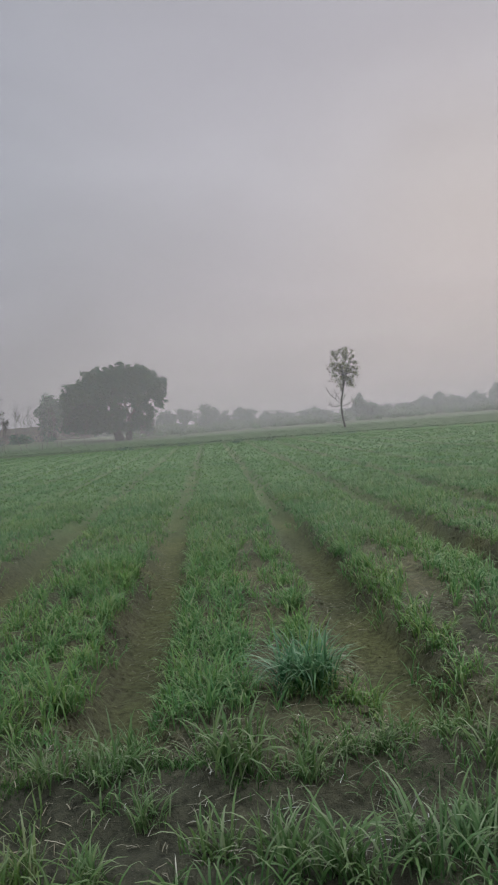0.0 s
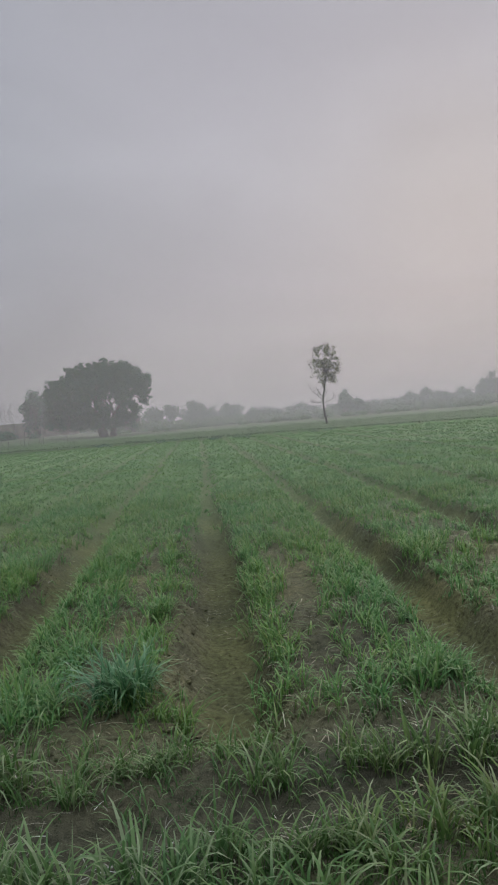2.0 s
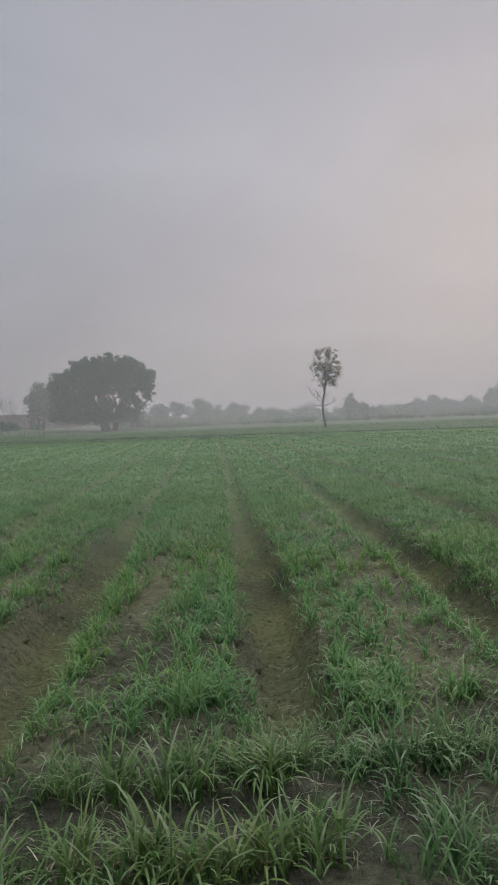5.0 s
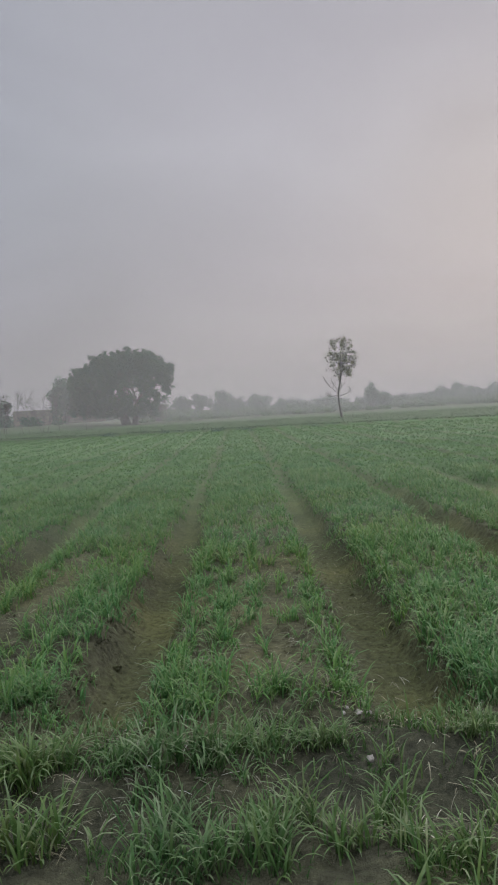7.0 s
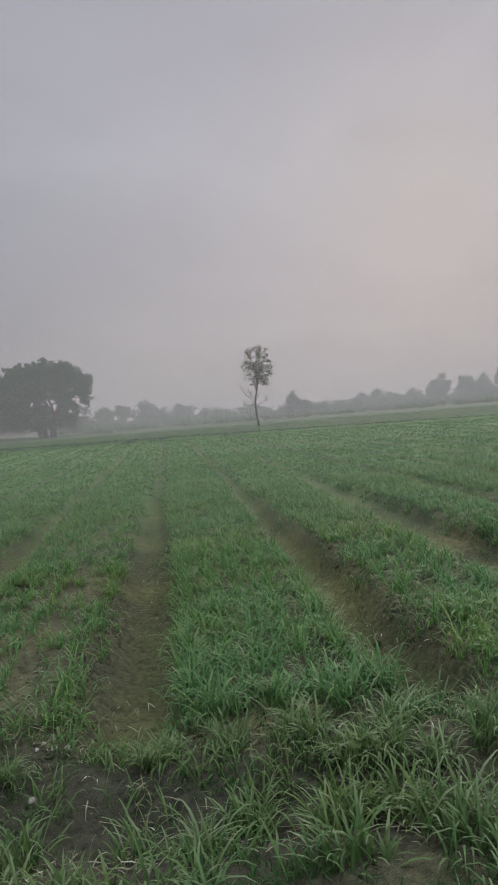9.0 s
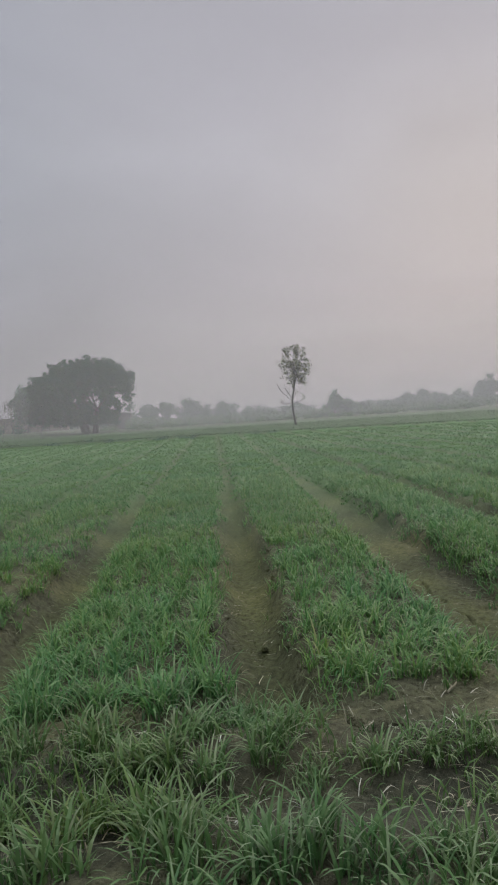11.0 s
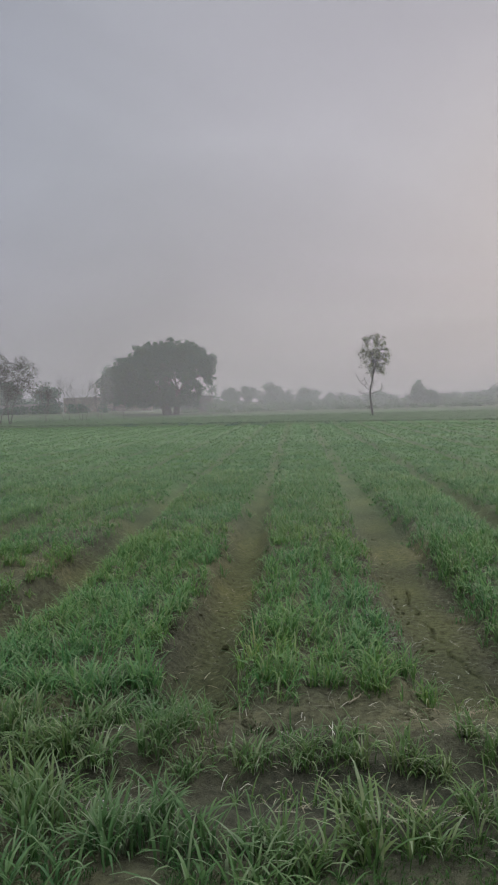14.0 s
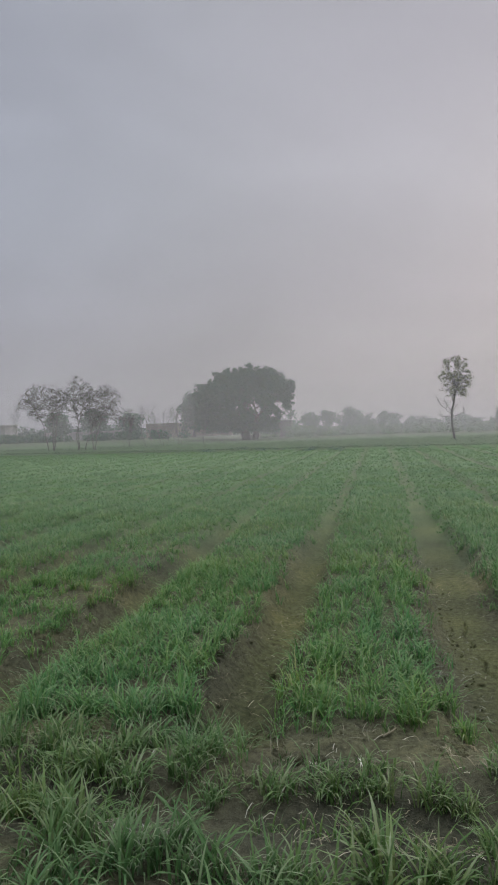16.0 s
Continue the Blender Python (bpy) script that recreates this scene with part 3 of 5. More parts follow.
def thinning(bed, row, x, y):
    """How much of the drilled wheat stands at a place, from 0 to 1."""
    p = 0.55 + 0.55 * value_noise(x, y, 0.8, 21) + 0.35 * (value_noise(x, y, 0.3, 22) - 0.5)
    near = y < 7.5
    p = np.where((bed == 0) & (row >= 2) & near & (y > 3.3), p * np.where(row == 3, 0.10, 0.85), p)
    p = np.where((bed == 1) & ((row == 1) | (row == 2)) & (y > 3.4) & (y < 7.0), p * np.where(row == 1, 0.12, 0.32), p)
    p = np.where((bed == 2) & (row == 4) & (y < 12), p * 0.6, p)
    p = np.where((bed == 2) & (row == 3) & (y < 12), p * 0.35, p)
    p = np.where((bed == 2) & (row == 2) & (y < 6.5), p * 0.5, p)
    p = np.where(bed == 4, p * (0.05 + 0.95 * smooth(y + 0.5 * (value_noise(x, y, 0.22, 24) - 0.5), 2.85, 3.35)), p)
    p = np.where((bed == -1) & (row <= 1) & near, p * 0.7, p)
    p = np.where((bed == 4) & (row == 4) & (y < 10), p * 0.5, p)
    p = np.where((bed == 5) & (row == 0) & (y < 14), p * 0.6, p)
    p = np.where((bed == 5) & (row == 1) & (y < 12), p * 0.65, p)
    p = np.where((bed == 4) & (row == 0) & (y < 7), p * 0.5, p)
    p = np.where((bed == -1) & (row == 0) & (y < 14), p * 0.10, p)
    p = np.where((bed == -2) & (row == 4) & (y < 14), p * 0.10, p)
    p = np.where((bed == 3) & (row < 4), p * 1.35, p)
    p = np.where((bed >= 5), p * 1.2, p)
    p = np.maximum(p, 0.72 * smooth(y, 8, 12))
    # ragged bed ends at the headland
    p = p * smooth(y + 0.3 * (value_noise(x, y, 0.35, 23) - 0.5), FIELD_FRONT - 0.05, FIELD_FRONT + 0.30)
    return np.clip(p, 0, 1)


def drilled(rng, x0, x1, y0, y1, per_m2, spread, broad=False, thin_in=0.0, thin_out=0.0):
    """Places of wheat plants in the drilled rows of each bed."""
    n = int((x1 - x0) * (y1 - y0) * per_m2)
    x, y = rng.uniform(x0, x1, n), rng.uniform(y0, y1, n)
    u = (x - FIRST) / SPACING
    bed = np.floor(u)
    row = rng.integers(0, 5, n)
    across = rng.uniform(0.0, SPACING, n) if broad else ROW_AT[row] + rng.normal(0, spread, n)
    across = across - np.where((bed == 0) & (y < 9), FIRST_BED_SHIFT[row], 0)
    across = across + np.where((bed == 4) & (row == 0), 0.05, 0) - np.where((bed == 4) & (row == 4), 0.12, 0) + np.where((bed == 5) & (row == 0), 0.15, 0)
    x = FIRST + bed * SPACING + across - furrow_wander(x, y)
    keep = (rng.uniform(0, 1, n) < thinning(bed, row, x, y)) & (y < field_end(x) - 0.6) & (x > np.minimum(5.0 - 0.66 * y, 0.3 - 0.48 * y)) & (x < 7.0 + 0.5 * y)
    if broad:      # few plants stand in the furrows themselves
        d, k = from_furrow(x, y)
        keep &= (np.abs(d - np.where(k == 5, 0.05, 0.0)) > 0.10 + 0.13 * (1 - smooth(y, 7, 13)) + np.where(k == 5, 0.05, 0.0)) | (rng.uniform(0, 1, n) < 0.35 * smooth(y, 9, 18))
    edge = np.minimum((y - y0) / max(thin_in, 1e-6), (y1 - y) / max(thin_out, 1e-6))
    keep &= rng.uniform(0, 1, n) < edge
    return x[keep], y[keep]


def wheat(rng, label, x, y, count, low, high, width, segments, bow, mat=WHEAT, lean=(0.05, 0.55)):
    """One stand of wheat: count blades for each plant. lean: how far the blades tilt at the foot."""
    n = len(x) * count
    px = np.repeat(x, count) + rng.normal(0, 0.016, n)
    py = np.repeat(y, count) + rng.normal(0, 0.016, n)
    vigour = 0.75 + 0.5 * value_noise(px, py, 1.3, 31)
    length = rng.uniform(low, high, n) * vigour
    base = np.stack([px, py, height(px, py) - 0.006], 1)
    v, f = blades(rng, base, length, rng.uniform(0.7, 1.25, n) * width, rng.uniform(*lean, n), rng.uniform(0.5, 2.3, n) * bow, segments)
    ob = new("wheat_crop", mesh_of("wheat_crop", v, f, mat, segments=segments))
    return tagged(ob, label, "crop", kind="stuff")


rng = np.random.default_rng(7)
x, y = drilled(rng, -2.6, 10.2, FIELD_FRONT - 0.1, 7.8, 128, 0.05, False, 0.0, 1.6)
wheat(rng, "young green wheat seedlings in drilled rows on the beds", x, y, 9, 0.09, 0.24, 0.0078, 4, 1.4)
x, y = drilled(rng, -4.5, 13.0, 6.2, 15.5, 100, 0.08, False, 1.6, 5.0)
wheat(rng, "young green wheat growing on the middle of the beds", x, y, 8, 0.08, 0.21, 0.0094, 3, 1.25)
x, y = drilled(rng, -9.0, 17.0, 7.5, 26.0, 74, 0.12, True, 4.0, 4.0)
wheat(rng, "dense green wheat further up the field", x, y, 4, 0.05, 0.105, 0.0230, 2, 0.7, FAR_WHEAT, (0.4, 0.95))
x, y = drilled(rng, -32.0, 31.0, 22.0, 60.0, 34, 0.17, True, 4.0, 0.0)
wheat(rng, "hazy green wheat towards the far bund", x, y, 3, 0.04, 0.08, 0.040, 2, 0.7, FAR_WHEAT, (0.2, 0.75))

n = 9000
y = 2.95 + 13.0 * rng.uniform(0, 1, n) ** 1.25
k = rng.integers(-1, 8, n)
x = FIRST + k * SPACING + rng.choice((-1, 1), n) * np.clip(rng.normal(0.31, 0.075, n), 0.14, 0.5) - furrow_wander(0 * y, y) + np.where(k == 5, 0.05, 0.0)
keep = rng.uniform(0, 1, n) < smooth(value_noise(x, y, 0.45, 27), 0.30, 0.75) * np.where(k < 3, 1.0, 0.7)
wheat(rng, "stray small wheat seedlings on the furrow slopes", x[keep], y[keep], 5, 0.05, 0.15, 0.0066, 2, 1.3)


x, y = rng.uniform(-75, 75, 30000), 42 + 40 * rng.uniform(0, 1, 30000) ** 1.3
x, y = x[y > field_end(x) - 1.2], y[y > field_end(x) - 1.2]
v, f = blades(rng, np.stack([x, y, height(x, y) - 0.01], 1), rng.uniform(0.05, 0.12, len(x)), rng.uniform(0.03, 0.06, len(x)), rng.uniform(0.2, 0.8, len(x)), rng.uniform(0.6, 1.6, len(x)), 2)
tagged(new("pasture_grass", mesh_of("pasture_grass", v, f, PASTURE)), "hazy green crop in the next field", "grass", kind="stuff")


x = rng.uniform(-34, 30, 9000)
y = field_end(x) + rng.normal(0, 0.22, len(x))
v, f = blades(rng, np.stack([x, y, height(x, y) - 0.01], 1), rng.uniform(0.05, 0.13, len(x)), rng.uniform(0.02, 0.04, len(x)), rng.uniform(0.1, 0.6, len(x)), rng.uniform(0.3, 1.5, len(x)), 2)
tagged(new("bund_grass", mesh_of("bund_grass", v, f, BUND_LEAF)), "dark grass along the far field bund", "grass", kind="stuff")


# ---------------------------------------------------------------- verge and headland grass
def grass_stuff(name, label, rng, x, y, count, low, high, width, mat, segments=3, bow=0.95, spread=0.02):
    n = len(x) * count
    px, py = np.repeat(x, count) + rng.normal(0, spread, n), np.repeat(y, count) + rng.normal(0, spread, n)
    base = np.stack([px, py, height(px, py) - 0.006], 1)
    v, f = blades(rng, base, rng.uniform(low, high, n), rng.uniform(0.7, 1.3, n) * width, rng.uniform(0.05, 0.6, n), rng.uniform(0.5, 2.4, n) * bow, segments)
    return tagged(new(name, mesh_of(name, v, f, mat, segments=segments)), label, "grass", kind="stuff")


def sown(rng, x0, x1, y0, y1, per_m2, chance):
    n = int((x1 - x0) * (y1 - y0) * per_m2)
    x, y = rng.uniform(x0, x1, n), rng.uniform(y0, y1, n)
    keep = rng.uniform(0, 1, n) < chance(x, y)
    return x[keep], y[keep]


def verge_chance(x, y):
    p = (1 - smooth(y + 0.22 * (value_noise(x, y, 0.5, 41) - 0.5), 1.92, 2.10)) * smooth(value_noise(x, y, 0.33, 42), 0.36, 0.66)
    return p


def ridge_chance(x, y):
    p = np.exp(-(((y - 2.58) / 0.14) ** 2)) * smooth(value_noise(x, y, 0.28, 43), 0.30, 0.55) * 0.9
    more = smooth(x, 4.9, 5.3) * (1 - smooth(x, 6.1, 6.5)) * 0.75
    bare = smooth(x, 6.4, 6.6) * (1 - smooth(x, 7.6, 7.9)) * smooth(y, 2.55, 2.7)
    channel = np.exp(-(((y - 2.26) / 0.10) ** 2))
    return (p + 0.30 * (1 - channel) + 0.09 + more * smooth(value_noise(x, y, 0.3, 44), 0.3, 0.6)) * (1 - 0.9 * bare)


rng = np.random.default_rng(11)
x, y = sown(rng, -1.5, 9.5, 0.9, 2.25, 130, verge_chance)
grass_stuff("verge_grass", "rank green grass along the field verge", rng, x, y, 7, 0.08, 0.23, 0.0088, VERGE, 5, 1.0)
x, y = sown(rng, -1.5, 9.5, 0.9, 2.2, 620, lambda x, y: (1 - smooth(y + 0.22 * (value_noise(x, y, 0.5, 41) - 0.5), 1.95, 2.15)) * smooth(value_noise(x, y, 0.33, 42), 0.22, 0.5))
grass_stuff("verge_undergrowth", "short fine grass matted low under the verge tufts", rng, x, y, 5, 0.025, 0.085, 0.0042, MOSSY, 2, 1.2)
x, y = sown(rng, -1.5, 9.5, 2.1, 3.25, 170, ridge_chance)
grass_stuff("headland_grass", "thin green grass on the bare headland ridge", rng, x, y, 7, 0.04, 0.18, 0.0066, VERGE, 4, 1.15)
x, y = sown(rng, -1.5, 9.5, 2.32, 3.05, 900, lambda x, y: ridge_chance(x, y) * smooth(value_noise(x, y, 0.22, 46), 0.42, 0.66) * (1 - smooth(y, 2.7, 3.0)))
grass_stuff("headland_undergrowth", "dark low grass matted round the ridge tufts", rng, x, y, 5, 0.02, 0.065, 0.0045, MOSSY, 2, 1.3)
x, y = sown(rng, -1.5, 9.5, 1.9, 3.3, 34, lambda x, y: 0.5 + 0 * x)
grass_stuff("dry_grass", "bleached dead grass blades lying on the headland", rng, x, y, 2, 0.04, 0.14, 0.0042, STRAW, 3, 1.5)


def tuft_shoots(seed, radius, count, low, high, width, mat, bow=0.9, shoots=6):
    """The shoots of one tuft: each a fan of blades from its own foot."""
    r = np.random.default_rng(seed)
    made = []
    for i in range(shoots):
        a, d = i * 2.4 + r.uniform(0, 1), radius * math.sqrt((i + 0.3) / shoots)
        n = max(6, count // shoots)
        base = np.stack([d * math.cos(a) + r.normal(0, radius * 0.28, n), d * math.sin(a) + r.normal(0, radius * 0.28, n), np.full(n, -0.012)], 1)
        vigour = r.uniform(0.75, 1.1)
        v, f = blades(r, base, r.uniform(low, high, n) * vigour, r.uniform(0.7, 1.3, n) * width, r.uniform(0.03, 0.6, n), r.uniform(0.4, 2.2, n) * bow, 5)
        made.append(mesh_of("shoot", v, f, mat, segments=5))
    return made


def plant_tufts(places, kinds, label, group, seed, name="grass_tuft"):
    r = random.Random(seed)
    for x, y, size in places:
        tuft = thing(name, x, y, ground_z(x, y), label, "grass", group, r.uniform(0, 360))
        tuft.scale = (size, size, size * r.uniform(0.9, 1.1))
        for me in r.choice(kinds):
            part("shoot", me, None, tuft)


RIDGE_MESHES = [tuft_shoots(100 + i, 0.075, 72, 0.10, 0.28, 0.0088, VERGE, 1.05) for i in range(4)]
VERGE_MESHES = [tuft_shoots(120 + i, 0.085, 76, 0.10, 0.28, 0.0100, VERGE, 0.95) for i in range(4)]
plant_tufts([(0.96, 2.56, 1.3), (0.52, 2.65, 1.1), (0.26, 2.58, 0.9), (0.47, 2.53, 0.8), (0.64, 2.32, 0.7), (1.27, 2.49, 0.8), (1.56, 2.60, 0.7), (1.42, 2.60, 0.7),
             (1.99, 2.45, 1.0), (2.81, 2.43, 1.2), (2.59, 2.48, 1.0), (2.44, 2.47, 0.9), (2.34, 2.51, 0.8), (3.14, 2.48, 1.1), (3.49, 2.54, 0.7)],
            RIDGE_MESHES, "green grass tuft on the headland ridge", "ridge tufts", 1)
plant_tufts([(3.79, 2.59, 1.15), (3.63, 2.55, 1.0), (3.94, 2.68, 0.9), (4.06, 2.59, 0.8), (4.22, 2.61, 0.8), (4.32, 2.63, 0.7), (3.23, 2.60, 0.9), (3.11, 2.48, 1.0),
             (4.86, 2.63, 0.7), (5.21, 2.73, 0.9), (5.50, 2.65, 1.1), (5.90, 2.69, 1.1), (6.13, 2.98, 1.0), (4.96, 2.75, 0.7), (6.27, 2.58, 0.9)],
            RIDGE_MESHES, "green grass tuft on the headland ridge", "ridge tufts", 2)
plant_tufts([(6.60, 2.38, 0.85), (6.82, 2.43, 0.9), (7.02, 2.41, 0.8), (7.24, 2.40, 0.9), (7.35, 2.36, 0.8), (6.19, 2.44, 0.9), (5.81, 2.45, 1.0), (5.68, 2.42, 1.0),
             (5.96, 2.38, 0.9), (6.34, 2.30, 0.7), (7.62, 2.45, 0.9), (7.95, 2.5, 1.0), (8.3, 2.5, 1.0)],
            RIDGE_MESHES, "drooping green grass tuft beside bare soil", "ridge tufts", 3)
plant_tufts([(1.21, 1.93, 1.2), (0.90, 2.05, 0.9), (1.10, 2.06, 0.9), (1.52, 1.91, 1.1), (1.68, 1.97, 1.0), (0.28, 2.07, 0.8), (0.48, 2.02, 0.8), (1.32, 1.87, 1.0), (1.79, 2.09, 0.9),
             (2.51, 2.04, 0.9), (2.74, 2.01, 1.1), (2.94, 1.99, 1.1), (3.13, 2.05, 1.1), (3.29, 2.04, 1.0), (2.68, 2.10, 0.8), (2.22, 2.02, 0.8), (2.10, 2.00, 0.8)],
            VERGE_MESHES, "rank green grass tuft on the verge", "verge tufts", 4)
plant_tufts([(3.73, 2.20, 0.8), (4.01, 2.10, 0.7), (4.16, 2.12, 0.8), (4.45, 2.15, 0.9), (3.68, 2.00, 0.9), (3.85, 1.90, 0.9), (4.03, 1.90, 0.9), (4.28, 1.98, 0.8), (4.45, 1.96, 0.7),
             (4.64, 1.90, 0.8), (5.24, 2.25, 0.9), (5.54, 2.15, 1.0), (5.74, 2.15, 1.0), (5.84, 1.96, 1.1), (5.50, 1.90, 1.1), (5.04, 2.01, 0.9), (4.86, 2.15, 0.8)],
            VERGE_MESHES, "rank green grass tuft on the verge", "verge tufts", 5)
plant_tufts([(5.90, 1.88, 1.0), (6.11, 1.85, 1.0), (6.30, 1.92, 1.0), (6.42, 1.78, 1.0), (6.20, 1.78, 1.0), (6.69, 1.82, 0.8), (7.02, 1.81, 1.2), (7.23, 1.85, 1.0), (6.82, 1.73, 0.9),
             (6.98, 2.10, 0.7), (7.45, 2.05, 0.9), (7.7, 1.95, 1.0)],
            VERGE_MESHES, "rank green grass tuft on the verge", "verge tufts", 6)

# the large blue-green clump at a bed's end, and lush ends of other beds
plant_tufts([(1.355, 3.34, 1.12)], [tuft_shoots(140, 0.105, 250, 0.20, 0.40, 0.0090, CLUMP, 1.2, 12)], "large blue-green grass clump at the end of a bed", "", 7, "grass_clump")
LUSH = [tuft_shoots(150 + i, 0.085, 96, 0.12, 0.29, 0.0082, WHEAT, 1.0) for i in range(3)]
plant_tufts([(0.82, 3.36, 1.1), (1.62, 3.20, 0.8), (2.78, 3.16, 1.0), (2.95, 3.22, 0.9), (0.12, 3.45, 1.1), (-0.1, 3.2, 0.9), (3.72, 3.12, 0.9), (4.12, 3.15, 0.9), (5.20, 3.05, 1.0),
             (5.45, 3.08, 1.0), (5.75, 3.02, 1.1), (5.98, 3.15, 1.1), (6.70, 3.26, 0.9), (6.98, 3.16, 0.8), (7.20, 3.12, 0.8), (7.43, 3.12, 0.7), (7.36, 3.35, 0.9), (5.1, 3.3, 0.9)],
            LUSH, "lush green wheat tuft at the end of a bed", "bed-end tufts", 8, "wheat_tuft")


# ---------------------------------------------------------------- litter on the soil
def lump_mesh(name, seed, mat, flat=0.7):
    bm = bmesh.new()
    bmesh.ops.create_icosphere(bm, subdivisions=2, radius=1.0)
    r = random.Random(seed)
    off = Vector((r.uniform(-50, 50), r.uniform(-50, 50), 0))
    for v in bm.verts:
        v.co *= 1 + 0.45 * noise.noise(v.co * 1.2 + off) + 0.2 * noise.noise(v.co * 3.0 + off)
        v.co.z *= flat
    me = bpy.data.meshes.new(name)
    bm.to_mesh(me)
    bm.free()
    me.materials.append(mat)
    return me


CLODS = [lump_mesh("soil_clod", 300 + i, SOIL) for i in range(5)]
STONES = [lump_mesh("stone", 320 + i, STONE) for i in range(3)]
r = random.Random(5)
for x, y, size in [(4.446, 2.52, 0.019), (4.47, 2.92, 0.020), (4.42, 2.95, 0.013), (4.52, 2.94, 0.015), (4.40, 2.90, 0.011)]:
    ob = new("stone", r.choice(STONES))
    ob.matrix_basis = pose(x, y, ground_z(x, y) + size * 0.35, 0, 0, r.uniform(0, 360)) @ Matrix.Diagonal((size, size * 0.8, size, 1))
    tagged(ob, "small pale stone lying on the soil", "stone", "pale stones")
clod_places = [(6.66, 2.62, 0.05), (6.57, 2.68, 0.035), (6.75, 2.7, 0.03), (6.33, 3.22, 0.04), (6.38, 3.30, 0.035), (6.41, 3.12, 0.03), (6.35, 4.25, 0.045), (6.30, 4.32, 0.03),
               (6.43, 4.0, 0.03), (1.68, 3.12, 0.04), (1.58, 3.05, 0.03), (3.19, 4.07, 0.035), (3.22, 3.5, 0.03), (3.1, 3.7, 0.03)]
for _ in range(46):        # clods that lie along the crack in the broad furrow
    y = r.uniform(3.4, 8.0)
    clod_places.append((7.64 + r.gauss(-0.06, 0.05), y, r.uniform(0.007, 0.018)))
for _ in range(70):
    k = r.choice([0, 0, 1, 2, 2, 3, 4, 4, 4])
    clod_places.append((FIRST + k * SPACING + r.choice((-1, 1)) * r.uniform(0.12, 0.36), r.uniform(3.0, 7.5), r.uniform(0.010, 0.028)))
for x, y, size in clod_places:
    ob = new("soil_clod", r.choice(CLODS))
    ob.matrix_basis = pose(x, y, ground_z(x, y) + size * 0.25, r.uniform(-20, 20), r.uniform(-20, 20), r.uniform(0, 360)) @ Matrix.Diagonal((size, size * r.uniform(0.6, 1), size, 1))
    tagged(ob, "crumbly brown soil clod in a furrow", "soil clod", "clods")


def straw_litter(rng, x, y, low, high):
    n = len(x)
    az, length, width = rng.uniform(0, np.pi, n), rng.uniform(low, high, n), rng.uniform(0.002, 0.0045, n)
    ahead = np.stack([np.cos(az), np.sin(az), rng.normal(0, 0.12, n)], 1) * length[:, None] / 2
    side = np.stack([-np.sin(az), np.cos(az), 0 * az], 1) * width[:, None] / 2
    mid = np.stack([x, y, height(x, y) + 0.012], 1)
    up = np.array([0, 0, 0.004])
    verts = np.stack([mid - ahead - side, mid - ahead + side, mid + side + up, mid - side + up, mid + ahead + side, mid + ahead - side], 1)
    faces = np.arange(n)[:, None, None] * 6 + np.array([[0, 1, 2, 3], [3, 2, 4, 5]])[None]
    return verts.reshape(-1, 3), faces.reshape(-1, 4)


rng = np.random.default_rng(17)
n = 7500
x, y = rng.uniform(-1.5, 9.3, n), 2.0 + 6.0 * rng.uniform(0, 1, n) ** 1.6
keep = value_noise(x, y, 0.5, 51) > 0.35
v, f = straw_litter(rng, x[keep], y[keep], 0.02, 0.09)
tagged(new("straw_litter", mesh_of("straw_litter", v, f, STRAW)), "scattered broken straw and stubble on the soil", "straw", kind="stuff")


def crumbs(rng, x, y, low, high):
    """Small angular crumbs of earth, eight faces each."""
    n = len(x)
    s = rng.uniform(low, high, n)[:, None]
    axes = np.array([(1, 0, 0), (0, 1, 0), (-1, 0, 0), (0, -1, 0), (0, 0, 0.7), (0, 0, -0.7)], float)
    a = rng.uniform(0, 2 * np.pi, n)
    turn = np.stack([np.stack([np.cos(a), -np.sin(a), 0 * a], 1), np.stack([np.sin(a), np.cos(a), 0 * a], 1), np.stack([0 * a, 0 * a, 1 + 0 * a], 1)], 1)
    local = np.einsum("nij,kj->nki", turn, axes) * rng.uniform(0.6, 1.3, (n, 6, 1)) * s[:, None]
    verts = np.stack([x, y, height(x, y)], 1)[:, None] + local + np.array([0, 0, 0.25]) * s[:, None]
    tri = np.array([(0, 1, 4), (1, 2, 4), (2, 3, 4), (3, 0, 4), (1, 0, 5), (2, 1, 5), (3, 2, 5), (0, 3, 5)])
    return verts.reshape(-1, 3), (np.arange(n)[:, None, None] * 6 + tri[None]).reshape(-1, 3)


n = 11000
y = 2.8 + 5.8 * rng.uniform(0, 1, n) ** 1.5
k = rng.integers(-1, 7, n)
x = np.where(rng.uniform(0, 1, n) < 0.6, FIRST + k * SPACING + rng.choice((-1, 1), n) * rng.normal(0.27, 0.08, n), rng.uniform(-1.5, 9.0, n))
d, k = from_furrow(x, y)
keep = (k != 5) | (np.abs(d - 0.05) > 0.27) | (rng.uniform(0, 1, n) < 0.08)
v, f = crumbs(rng, x[keep], y[keep], 0.004, 0.015)
tagged(new("soil_crumbs", mesh_of("soil_crumbs", v, f, SOIL)), "loose crumbs of dry earth along the furrows", "soil", kind="stuff")
stick = thing("dry_stick", 7.073, 2.972, ground_z(7.073, 2.972), "short bleached stick lying on bare soil", "stick", "", 40)
for ends, thick in (([(-0.04, 0, 0.010), (-0.01, 0.004, 0.016), (0.02, 0, 0.022), (0.045, 0.006, 0.03)], 0.005), ([(0.0, 0.0, 0.015), (0.01, 0.015, 0.02), (0.015, 0.03, 0.03), (0.025, 0.04, 0.035)], 0.004)):
    v, f = tube(ends, [thick, thick * 1.1, thick, thick * 0.6])
    part("stem", mesh_of("stem", v, f, STRAW), STRAW, stick)


